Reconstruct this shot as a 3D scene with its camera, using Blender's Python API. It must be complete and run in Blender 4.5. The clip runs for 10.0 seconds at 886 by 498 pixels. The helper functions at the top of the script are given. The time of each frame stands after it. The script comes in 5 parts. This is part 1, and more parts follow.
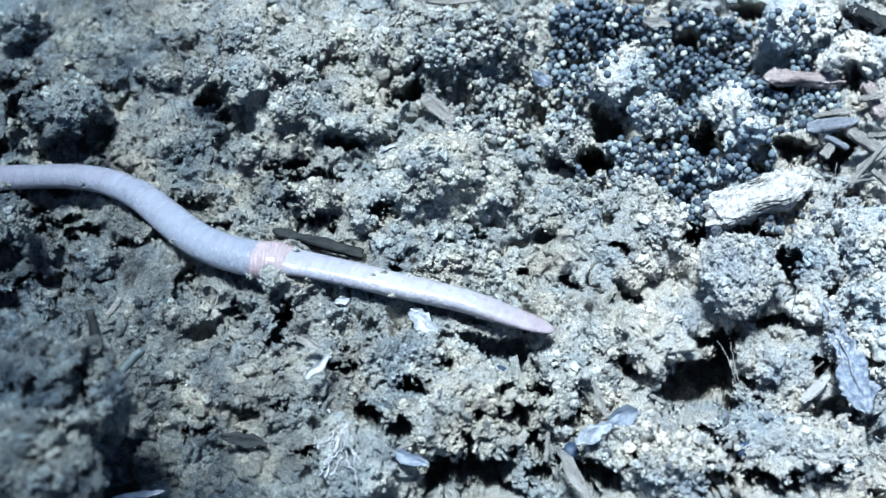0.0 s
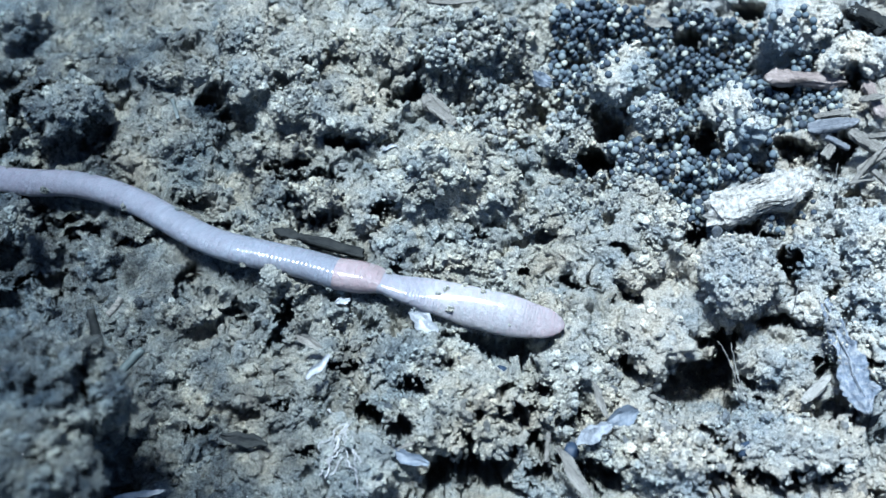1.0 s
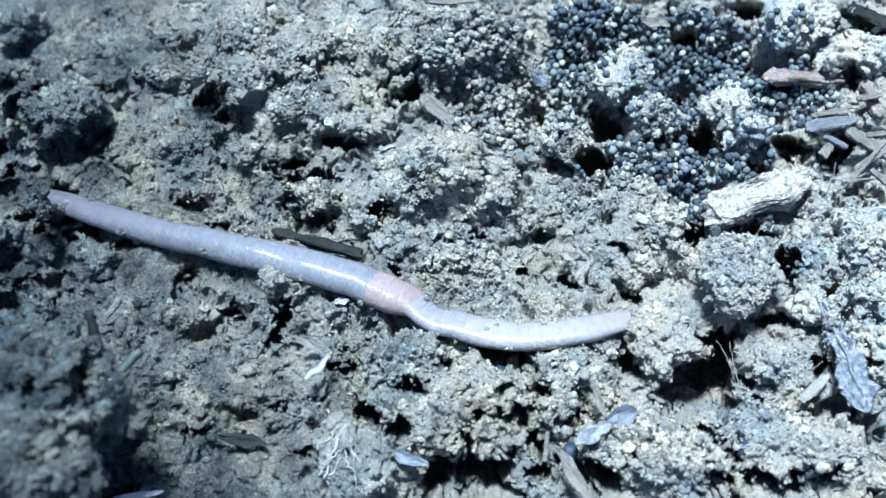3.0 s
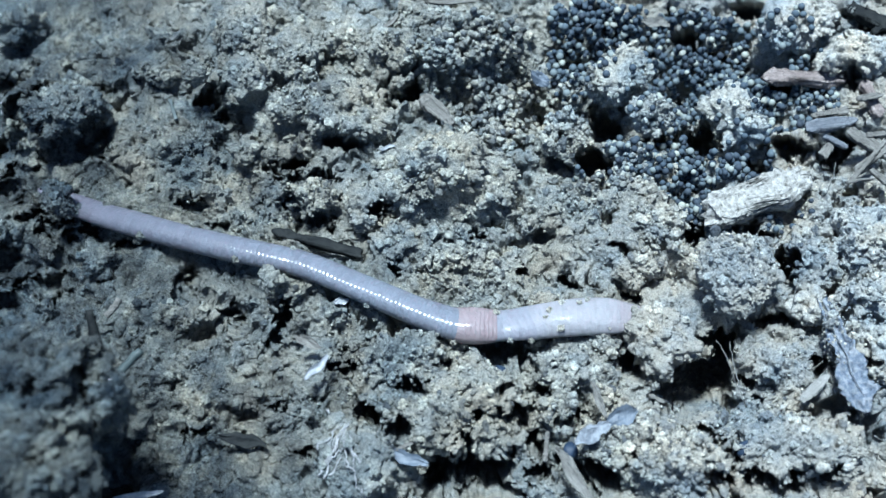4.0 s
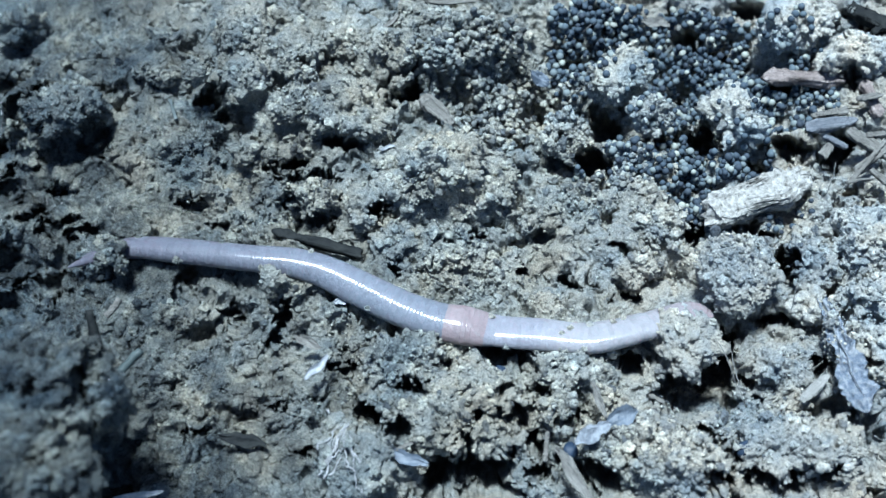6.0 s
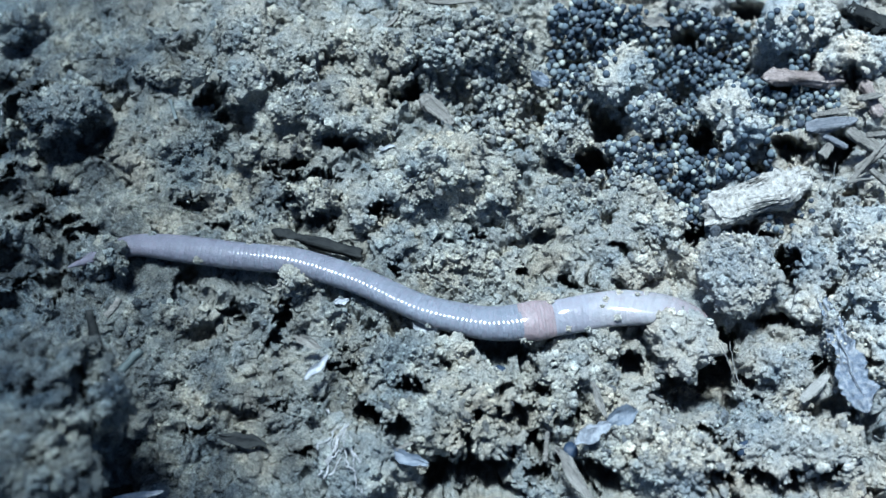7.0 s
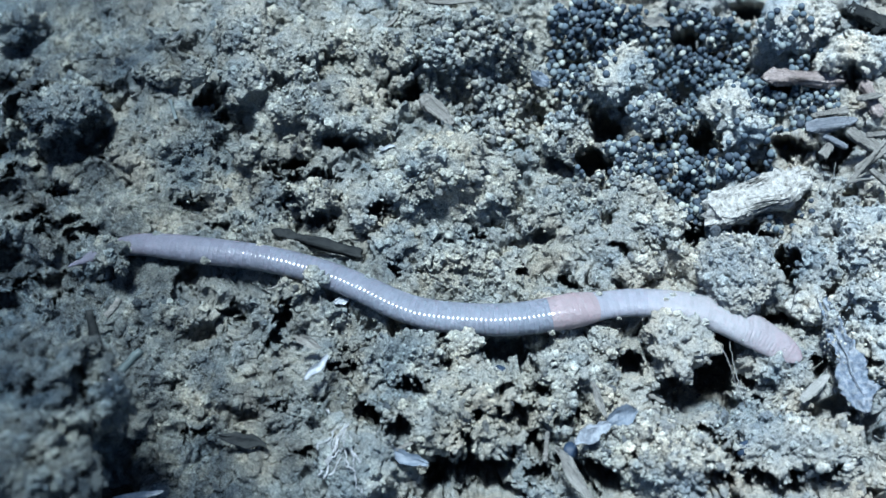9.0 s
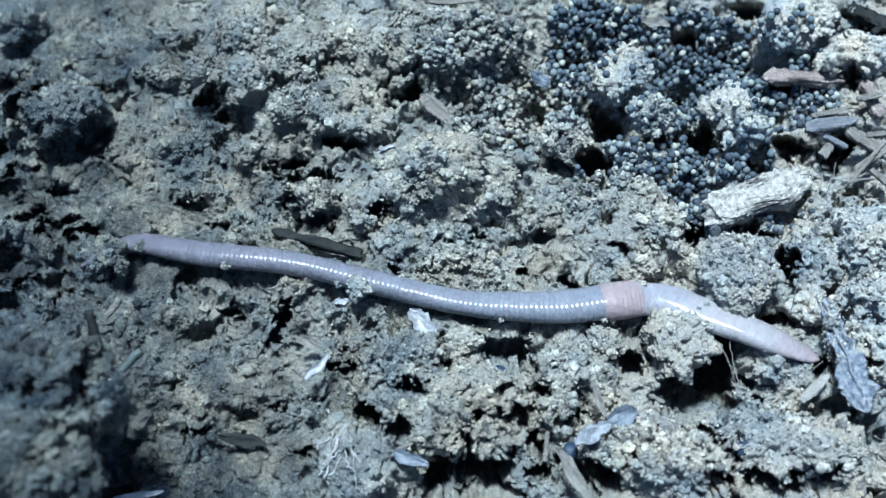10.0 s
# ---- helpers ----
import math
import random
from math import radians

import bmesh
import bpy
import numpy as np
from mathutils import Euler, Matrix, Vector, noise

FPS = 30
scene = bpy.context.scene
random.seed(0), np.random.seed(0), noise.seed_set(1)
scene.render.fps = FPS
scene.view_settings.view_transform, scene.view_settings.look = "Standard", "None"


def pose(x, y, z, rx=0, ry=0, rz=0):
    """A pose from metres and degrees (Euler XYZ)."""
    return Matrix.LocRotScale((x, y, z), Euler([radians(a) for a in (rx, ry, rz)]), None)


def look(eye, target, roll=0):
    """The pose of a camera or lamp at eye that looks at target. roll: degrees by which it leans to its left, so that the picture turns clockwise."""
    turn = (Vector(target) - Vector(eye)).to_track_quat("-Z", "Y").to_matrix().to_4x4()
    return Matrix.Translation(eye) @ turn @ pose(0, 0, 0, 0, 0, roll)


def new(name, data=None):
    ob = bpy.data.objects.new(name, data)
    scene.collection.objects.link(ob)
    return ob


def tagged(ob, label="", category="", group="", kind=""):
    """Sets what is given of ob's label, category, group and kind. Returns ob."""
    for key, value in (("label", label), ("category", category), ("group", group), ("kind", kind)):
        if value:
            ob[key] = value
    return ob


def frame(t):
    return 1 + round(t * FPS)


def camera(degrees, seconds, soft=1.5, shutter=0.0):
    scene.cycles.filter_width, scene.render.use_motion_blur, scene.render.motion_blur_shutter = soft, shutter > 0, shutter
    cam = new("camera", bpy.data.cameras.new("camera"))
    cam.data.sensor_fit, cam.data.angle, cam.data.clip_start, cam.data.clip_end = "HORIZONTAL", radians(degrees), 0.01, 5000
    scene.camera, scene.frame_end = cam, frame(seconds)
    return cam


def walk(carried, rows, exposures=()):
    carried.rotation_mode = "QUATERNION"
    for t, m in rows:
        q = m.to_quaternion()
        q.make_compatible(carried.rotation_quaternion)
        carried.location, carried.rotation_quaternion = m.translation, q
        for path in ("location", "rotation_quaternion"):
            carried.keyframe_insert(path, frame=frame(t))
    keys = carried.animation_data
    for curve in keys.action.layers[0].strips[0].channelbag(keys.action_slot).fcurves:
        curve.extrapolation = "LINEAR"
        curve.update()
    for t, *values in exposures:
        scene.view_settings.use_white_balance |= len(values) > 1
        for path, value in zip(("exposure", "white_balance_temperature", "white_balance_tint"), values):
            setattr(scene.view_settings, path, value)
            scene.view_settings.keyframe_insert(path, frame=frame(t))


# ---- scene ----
MM = 0.001
# Camera: a macro view of a patch of soil about ten centimetres wide, held almost still.
cam = camera(40, 10.0, 1.35)
EYE = (0, -0.0645, 0.1213)
walk(cam, [(t, look(EYE, (-s * MM, 0, 0))) for t, s in (
    (0.0, 0.11), (0.5, 0.17), (1.0, 0.19), (1.5, 0.1), (2.0, 0.0), (2.5, 0.0), (10.0, 0.0))],
    exposures=((0.0, 1.74, 5030, 7), (1.0, 1.57, 5020, 6), (1.5, 1.58, 5020, 6), (2.0, 1.71, 5020, 6), (2.7, 1.77, 5020, 6), (3.7, 1.33, 4985, 4), (10.0, 1.33, 4985, 4)))
cam.data.dof.use_dof, cam.data.dof.focus_distance, cam.data.dof.aperture_fstop = True, 0.1365, 32.0

# ---- light: a veiled sun high behind the scene, and a blue sky ----
SUN_TURN, SUN_HEIGHT = radians(-25), radians(77)
world = bpy.data.worlds.new("world")
scene.world = world
world.use_nodes = True
wn = world.node_tree
sky = wn.nodes.new("ShaderNodeTexSky")
sky.sky_type, sky.sun_disc, sky.sun_elevation, sky.sun_rotation = "NISHITA", False, SUN_HEIGHT, SUN_TURN
wn.links.new(sky.outputs["Color"], wn.nodes["Background"].inputs["Color"])
wn.nodes["Background"].inputs["Strength"].default_value = 0.042
sun = new("sun", bpy.data.lights.new("sun", "SUN"))
sun.data.energy, sun.data.angle, sun.data.color = 4.1, radians(11), (1.0, 0.965, 0.86)
sun_way = Vector((math.sin(SUN_TURN) * math.cos(SUN_HEIGHT), math.cos(SUN_TURN) * math.cos(SUN_HEIGHT), math.sin(SUN_HEIGHT)))
sun.matrix_world = look(sun_way, (0, 0, 0))


# ---- materials ----
def material(name):
    m = bpy.data.materials.new(name)
    m.use_nodes = True
    nt = m.node_tree
    return m, nt, nt.nodes["Principled BSDF"]


def ramp(nt, source, stops):
    r = nt.nodes.new("ShaderNodeValToRGB")
    el = r.color_ramp.elements
    while len(el) < len(stops):
        el.new(0.5)
    for e, (p, c) in zip(el, stops):
        e.position, e.color = p, (*c, 1)
    nt.links.new(source, r.inputs["Fac"])
    return r.outputs["Color"]


def noise_tex(nt, scale, detail=6, rough=0.6, vector=None):
    n = nt.nodes.new("ShaderNodeTexNoise")
    n.inputs["Scale"].default_value, n.inputs["Detail"].default_value, n.inputs["Roughness"].default_value = scale, detail, rough
    if vector:
        nt.links.new(vector, n.inputs["Vector"])
    return n.outputs["Fac"]


def mix(nt, fac, a, b, blend="MIX"):
    m = nt.nodes.new("ShaderNodeMix")
    m.data_type, m.blend_type = "RGBA", blend
    for sock, v in ((m.inputs["Factor"], fac), (m.inputs["A"], a), (m.inputs["B"], b)):
        if isinstance(v, (int, float)):
            sock.default_value = v
        elif isinstance(v, tuple):
            sock.default_value = (*v, 1)
        else:
            nt.links.new(v, sock)
    return m.outputs["Result"]


def maths(nt, op, a, b=0.0):
    m = nt.nodes.new("ShaderNodeMath")
    m.operation = op
    for sock, v in zip(m.inputs, (a, b)):
        if isinstance(v, (int, float)):
            sock.default_value = v
        else:
            nt.links.new(v, sock)
    return m.outputs[0]


def bump(nt, bsdf, height, distance, strength=1.0):
    b = nt.nodes.new("ShaderNodeBump")
    b.inputs["Distance"].default_value, b.inputs["Strength"].default_value = distance, strength
    nt.links.new(height, b.inputs["Height"])
    nt.links.new(b.outputs["Normal"], bsdf.inputs["Normal"])


def soil_material(name, tone=1.0, grains=False):
    """Grey clay soil: paler towards +x, darker and glossier towards -x and -y."""
    m, nt, bsdf = material(name)
    place = nt.nodes.new("ShaderNodeNewGeometry").outputs["Position"]
    x = nt.nodes.new("ShaderNodeSeparateXYZ")
    nt.links.new(place, x.inputs[0])
    blot = noise_tex(nt, 55, 4, 0.6, place)
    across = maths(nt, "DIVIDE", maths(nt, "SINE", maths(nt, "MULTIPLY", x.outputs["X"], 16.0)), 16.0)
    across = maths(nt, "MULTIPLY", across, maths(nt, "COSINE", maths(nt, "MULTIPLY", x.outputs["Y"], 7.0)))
    # damp, with the dimmer light of the -x side painted into the colour too
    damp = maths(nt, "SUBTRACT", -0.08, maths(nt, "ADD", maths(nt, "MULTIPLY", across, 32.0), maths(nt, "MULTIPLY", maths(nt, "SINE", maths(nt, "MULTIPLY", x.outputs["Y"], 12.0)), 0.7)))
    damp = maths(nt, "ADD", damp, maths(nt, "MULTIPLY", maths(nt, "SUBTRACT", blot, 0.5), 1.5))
    # the ground gets darker towards -y
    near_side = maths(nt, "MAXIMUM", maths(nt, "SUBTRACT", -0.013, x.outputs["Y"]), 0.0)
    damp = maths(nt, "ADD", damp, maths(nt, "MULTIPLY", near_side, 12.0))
    # the same dimming of the -x side painted once more
    darkest_side = ramp(nt, maths(nt, "SUBTRACT", damp, 0.85), ((0.0, (0, 0, 0)), (0.75, (1, 1, 1))))
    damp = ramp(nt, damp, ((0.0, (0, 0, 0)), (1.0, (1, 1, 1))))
    grain = noise_tex(nt, 900, 8, 0.7, place)
    patch = noise_tex(nt, 190, 5, 0.6, place)
    dry = ramp(nt, patch, ((0.3, (0.33 * tone, 0.34 * tone, 0.315 * tone)), (0.52, (0.58 * tone, 0.585 * tone, 0.53 * tone)), (0.72, (0.67 * tone, 0.665 * tone, 0.61 * tone))))
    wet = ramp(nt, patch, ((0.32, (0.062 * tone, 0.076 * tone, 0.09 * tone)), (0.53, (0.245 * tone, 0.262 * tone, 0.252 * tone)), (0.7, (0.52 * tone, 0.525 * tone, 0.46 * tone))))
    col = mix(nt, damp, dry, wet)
    col = mix(nt, darkest_side, col, (0.68, 0.73, 0.8), "MULTIPLY")
    col = mix(nt, 0.55, col, ramp(nt, grain, ((0.3, (0.35, 0.35, 0.36)), (0.5, (0.9, 0.9, 0.9)), (0.72, (1.3, 1.28, 1.22)))), "MULTIPLY")
    speck = noise_tex(nt, 4200, 4, 0.7, place)
    col = mix(nt, 0.8, col, ramp(nt, speck, ((0.32, (0.45, 0.46, 0.48)), (0.5, (0.96, 0.96, 0.96)), (0.66, (1.5, 1.48, 1.42)))), "MULTIPLY")
    # unevenly paler towards +x
    pale_side = maths(nt, "ADD", maths(nt, "MULTIPLY", maths(nt, "SUBTRACT", across, 0.008), 30.0), maths(nt, "MULTIPLY", maths(nt, "SUBTRACT", blot, 0.5), 2.0))
    pale_side = ramp(nt, pale_side, ((0.0, (0, 0, 0)), (0.8, (0.78, 0.78, 0.78))))
    col = mix(nt, pale_side, col, mix(nt, 1.0, (0.68 * tone, 0.67 * tone, 0.625 * tone), ramp(nt, speck, ((0.32, (0.62, 0.62, 0.63)), (0.5, (1.0, 1.0, 1.0)), (0.66, (1.25, 1.25, 1.23)))), "MULTIPLY"))
    hue = noise_tex(nt, 130, 4, 0.65, place)
    col = mix(nt, 1.0, col, ramp(nt, hue, ((0.35, (0.66, 0.76, 0.86)), (0.46, (0.96, 0.99, 1.0)), (0.57, (1.12, 1.08, 0.99)), (0.7, (1.24, 1.12, 0.96)))), "MULTIPLY")
    if grains:
        rnd = nt.nodes.new("ShaderNodeNewGeometry").outputs["Random Per Island"]
        col = mix(nt, 1.0, col, ramp(nt, rnd, ((0.0, (0.25, 0.28, 0.34)), (0.3, (0.75, 0.77, 0.8)), (0.7, (1.05, 1.04, 1.0)), (1.0, (1.45, 1.45, 1.42)))), "MULTIPLY")
    nt.links.new(col, bsdf.inputs["Base Color"])
    gloss = ramp(nt, maths(nt, "ADD", damp, maths(nt, "MULTIPLY", maths(nt, "SUBTRACT", hue, 0.5), -1.2)), ((0.2, (0.85, 0.85, 0.85)), (0.75, (0.2, 0.2, 0.2))))
    nt.links.new(gloss, bsdf.inputs["Roughness"])
    bsdf.inputs["Specular IOR Level"].default_value = 0.5
    cell = nt.nodes.new("ShaderNodeTexVoronoi")
    cell.inputs["Scale"].default_value = 2300
    nt.links.new(place, cell.inputs["Vector"])
    relief = maths(nt, "ADD", maths(nt, "MULTIPLY", noise_tex(nt, 1900, 8, 0.75, place), 1.3), maths(nt, "MULTIPLY", cell.outputs["Distance"], -0.45))
    bump(nt, bsdf, relief, 0.0007, 1.0)
    return m


def speckled(name, stops, rough=0.6, scale=800, relief=0.0001, island=False, spec=0.5):
    m, nt, bsdf = material(name)
    place = nt.nodes.new("ShaderNodeTexCoord").outputs["Object"]
    n = noise_tex(nt, scale, 6, 0.65, place)
    col = ramp(nt, n, [(p, tuple(v * 0.62 for v in c)) for p, c in stops])
    if island:
        rnd = nt.nodes.new("ShaderNodeNewGeometry").outputs["Random Per Island"]
        col = mix(nt, 0.75, col, ramp(nt, rnd, [(p, tuple(v * 0.62 for v in c)) for p, c in island]), "MIX")
    nt.links.new(col, bsdf.inputs["Base Color"])
    bsdf.inputs["Roughness"].default_value, bsdf.inputs["Specular IOR Level"].default_value = rough, spec
    bump(nt, bsdf, n, relief, 0.7)
    return m


def fibrous(name, dark, middle, pale, rough=0.9):
    """Wood or straw whose fibres run along its x."""
    m, nt, bsdf = material(name)
    place = nt.nodes.new("ShaderNodeTexCoord").outputs["Object"]
    stretch = nt.nodes.new("ShaderNodeMapping")
    stretch.inputs["Scale"].default_value = (0.12, 1, 1)
    nt.links.new(place, stretch.inputs["Vector"])
    fibre = noise_tex(nt, 2600, 5, 0.7, stretch.outputs["Vector"])
    blot = noise_tex(nt, 500, 6, 0.7, place)
    dark, middle, pale = (tuple(v * 0.62 for v in c) for c in (dark, middle, pale))
    col = mix(nt, 0.5, ramp(nt, fibre, ((0.3, dark), (0.5, middle), (0.68, pale))), ramp(nt, blot, ((0.3, dark), (0.5, middle), (0.68, pale))))
    nt.links.new(col, bsdf.inputs["Base Color"])
    bsdf.inputs["Roughness"].default_value, bsdf.inputs["Specular IOR Level"].default_value = rough, 0.2
    bump(nt, bsdf, maths(nt, "ADD", fibre, maths(nt, "MULTIPLY", noise_tex(nt, 2600, 4, 0.7, place), 0.5)), 0.0006, 1.0)
    return m


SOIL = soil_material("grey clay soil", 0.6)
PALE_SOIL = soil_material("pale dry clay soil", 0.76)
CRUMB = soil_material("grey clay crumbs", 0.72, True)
PELLET = speckled("slate pellets", ((0.3, (0.05, 0.06, 0.075)), (0.7, (0.2, 0.22, 0.24))), 0.75, 1500, 0.00006, (
    (0.0, (0.015, 0.028, 0.05)), (0.4, (0.05, 0.082, 0.118)), (0.65, (0.12, 0.165, 0.195)), (0.88, (0.32, 0.365, 0.345)), (1.0, (0.6, 0.63, 0.52))), 0.35)
CHIP = fibrous("pale splintered wood", (0.3, 0.29, 0.255), (0.5, 0.49, 0.45), (0.66, 0.65, 0.6))
WORN_WOOD = speckled("weathered pale wood", ((0.33, (0.15, 0.147, 0.132)), (0.45, (0.4, 0.392, 0.355)), (0.62, (0.62, 0.61, 0.565))), 0.9, 1600, 0.0007, False, 0.2)
STRAW = fibrous("grey straw", (0.13, 0.125, 0.11), (0.3, 0.29, 0.26), (0.46, 0.45, 0.4))
PINKWOOD = fibrous("pinkish stick", (0.15, 0.12, 0.11), (0.42, 0.355, 0.325), (0.68, 0.6, 0.555))
BLUE_STRAW = fibrous("blue-grey straw", (0.1, 0.112, 0.13), (0.25, 0.27, 0.3), (0.44, 0.46, 0.48))
GRAIN = speckled("cream grain", ((0.3, (0.24, 0.25, 0.21)), (0.7, (0.45, 0.46, 0.39))), 0.6, 900)
BARK = speckled("dark bark", ((0.3, (0.006, 0.008, 0.01)), (0.7, (0.026, 0.029, 0.027))), 0.7, 700, 0.0003, False, 0.15)
STEM = speckled("green-grey stem", ((0.3, (0.03, 0.045, 0.045)), (0.7, (0.11, 0.14, 0.135))), 0.6, 600)
LEAF = speckled("withered leaf", ((0.32, (0.2, 0.25, 0.33)), (0.47, (0.42, 0.49, 0.6)), (0.64, (0.8, 0.83, 0.87))), 0.75, 1500, 0.0008)
WHITE = speckled("white flake", ((0.3, (0.2, 0.22, 0.24)), (0.7, (0.46, 0.48, 0.5))), 0.45, 900)
FLAKE = speckled("silvery flake", ((0.3, (0.08, 0.1, 0.13)), (0.7, (0.2, 0.235, 0.28))), 0.55, 700, 0.0002)
THREAD = speckled("white fungal thread", ((0.3, (0.34, 0.35, 0.35)), (0.7, (0.62, 0.62, 0.62))), 0.8, 900)
HAIR = speckled("pale hair", ((0.3, (0.1, 0.1, 0.1)), (0.7, (0.24, 0.24, 0.22))), 0.6, 900)
PAPER = speckled("pale dry leaf", ((0.34, (0.14, 0.155, 0.18)), (0.66, (0.42, 0.45, 0.48))), 0.8, 1500, 0.0006, False, 0.2)
SLATE = speckled("dark blue stone", ((0.3, (0.015, 0.028, 0.055)), (0.7, (0.045, 0.07, 0.115))), 0.55, 600, 0.0001, False, 0.25)


def skin(name, low, high, sss):
    m, nt, bsdf = material(name)
    place = nt.nodes.new("ShaderNodeTexCoord").outputs["Object"]
    shift = nt.nodes.new("ShaderNodeVectorMath")
    nt.links.new(place, shift.inputs[0])
    nt.links.new(nt.nodes.new("ShaderNodeObjectInfo").outputs["Random"], shift.inputs[1])
    place = shift.outputs[0]
    n = noise_tex(nt, 420, 4, 0.6, place)
    nt.links.new(ramp(nt, n, ((0.3, low), (0.7, high))), bsdf.inputs["Base Color"])
    bsdf.inputs["Roughness"].default_value = 0.5
    bsdf.inputs["Specular IOR Level"].default_value = 0.18
    bsdf.inputs["Subsurface Weight"].default_value = sss
    bsdf.inputs["Subsurface Radius"].default_value = (1.0, 0.7, 0.75)
    bsdf.inputs["Subsurface Scale"].default_value = 0.0006
    bsdf.inputs["Coat Weight"].default_value = 0.55
    bsdf.inputs["Coat Roughness"].default_value = 0.1
    bump(nt, bsdf, noise_tex(nt, 1300, 3, 0.55, place), 0.00024, 0.75)
    return m


def blend(a, b, f):
    return tuple(p + (q - p) * f for p, q in zip(a, b))


# ---- shape tools ----
def lattice(ix, iy, iz, seed):
    h = (ix.astype(np.int64) * 374761393 + iy.astype(np.int64) * 668265263 + iz.astype(np.int64) * 2147483647 + seed * 974711) & 0xFFFFFFFF
    h = ((h ^ (h >> 13)) * 1274126177) & 0xFFFFFFFF
    h = ((h ^ (h >> 16)) * 2246822519) & 0xFFFFFFFF
    return ((h ^ (h >> 15)) & 0xFFFFFF) / float(0xFFFFFF)


def smooth_noise(x, y, z, seed):
    """Value noise in -1..1 on arrays."""
    ix, iy, iz = np.floor(x), np.floor(y), np.floor(z)
    fx, fy, fz = x - ix, y - iy, z - iz
    fx, fy, fz = (f * f * (3 - 2 * f) for f in (fx, fy, fz))
    total = 0
    for a in (0, 1):
        for b in (0, 1):
            for c in (0, 1):
                w = (fx if a else 1 - fx) * (fy if b else 1 - fy) * (fz if c else 1 - fz)
                total = total + w * lattice(ix + a, iy + b, iz + c, seed)
    return total * 2 - 1


def flat_noise(x, y, seed):
    ix, iy = np.floor(x), np.floor(y)
    fx, fy = x - ix, y - iy
    fx, fy = fx * fx * (3 - 2 * fx), fy * fy * (3 - 2 * fy)
    zero = np.zeros_like(ix)
    total = 0
    for a in (0, 1):
        for b in (0, 1):
            total = total + (fx if a else 1 - fx) * (fy if b else 1 - fy) * lattice(ix + a, iy + b, zero, seed)
    return total * 2 - 1


def fractal(x, y, size, octaves, seed, gain=0.5):
    total, amp, f = 0, 1.0, 1.0 / size
    for k in range(octaves):
        total = total + amp * flat_noise(x * f + k * 17.3, y * f - k * 9.1, seed + k)
        amp, f = amp * gain, f * 2.03
    return total


def billow(x, y, size, octaves, seed, gain=0.5):
    """Rounded lumps parted by sharp creases."""
    total, amp, f = 0, 1.0, 1.0 / size
    for k in range(octaves):
        total = total + amp * (2 * np.abs(flat_noise(x * f + k * 13.7, y * f + k * 7.9, seed + k)) - 0.7)
        amp, f = amp * gain, f * 1.93
    return total


def crumbs(x, y, size, seed, small=0.3, large=0.72, rise=0.35):
    """Height of a layer of overlapping round crumbs of about that size."""
    gx, gy = x / size, y / size
    ix, iy = np.floor(gx), np.floor(gy)
    zero = np.zeros_like(ix)
    best = np.full_like(gx, -0.28)
    for a in (-1, 0, 1):
        for b in (-1, 0, 1):
            cx, cy = ix + a, iy + b
            dx = gx - cx - lattice(cx, cy, zero, seed)
            dy = gy - cy - lattice(cx, cy, zero, seed + 1)
            r = small + (large - small) * lattice(cx, cy, zero, seed + 2)
            up = rise * (lattice(cx, cy, zero, seed + 3) - 0.5)
            d2 = r * r - dx * dx - dy * dy
            best = np.maximum(best, np.where(d2 > 0, up + np.sqrt(np.maximum(d2, 0)), -0.28))
    return best * size


def crumbs_round(p, size, seed):
    """The same in space, for the surface of a clod; 0..about 0.7 size."""
    g = p / size
    i = np.floor(g)
    best = np.zeros(len(p))
    for a in (-1, 0, 1):
        for b in (-1, 0, 1):
            for c in (-1, 0, 1):
                cx, cy, cz = i[:, 0] + a, i[:, 1] + b, i[:, 2] + c
                dx = g[:, 0] - cx - lattice(cx, cy, cz, seed)
                dy = g[:, 1] - cy - lattice(cx, cy, cz, seed + 1)
                dz = g[:, 2] - cz - lattice(cx, cy, cz, seed + 2)
                r = 0.35 + 0.4 * lattice(cx, cy, cz, seed + 3)
                best = np.maximum(best, np.sqrt(np.maximum(r * r - dx * dx - dy * dy - dz * dz, 0)))
    return best * size


BALLS = {}


def ball(level):
    """Points and faces of an icosphere of radius 1."""
    if level not in BALLS:
        bm = bmesh.new()
        bmesh.ops.create_icosphere(bm, subdivisions=level, radius=1)
        bm.verts.ensure_lookup_table()
        BALLS[level] = (np.array([v.co[:] for v in bm.verts]), np.array([[v.index for v in f.verts] for f in bm.faces]))
        bm.free()
    return BALLS[level]


def mesh_of(name, points, faces, mat, smooth=True):
    """A mesh from arrays in millimetres; faces all of one length."""
    points, faces = np.asarray(points, float) * MM, np.asarray(faces)
    me = bpy.data.meshes.new(name)
    n, k = faces.shape
    me.vertices.add(len(points))
    me.vertices.foreach_set("co", points.ravel())
    me.loops.add(n * k)
    me.loops.foreach_set("vertex_index", faces.ravel().astype(np.int32))
    me.polygons.add(n)
    me.polygons.foreach_set("loop_start", np.arange(0, n * k, k, dtype=np.int32))
    me.polygons.foreach_set("use_smooth", np.broadcast_to(smooth, n).copy())
    me.update(calc_edges=True)
    me.validate()
    me.materials.append(mat)
    return me


def part(name, bm, mat, parent, label=""):
    me = bpy.data.meshes.new(name)
    bm.to_mesh(me)
    bm.free()
    me.materials.append(mat)
    ob = new(name, me)
    ob.parent = parent
    return tagged(ob, label)


# ---- the worm's crawl: its middle line from tail to girdle, the girdle's fore end, and on to the head ----
CRAWL = {}
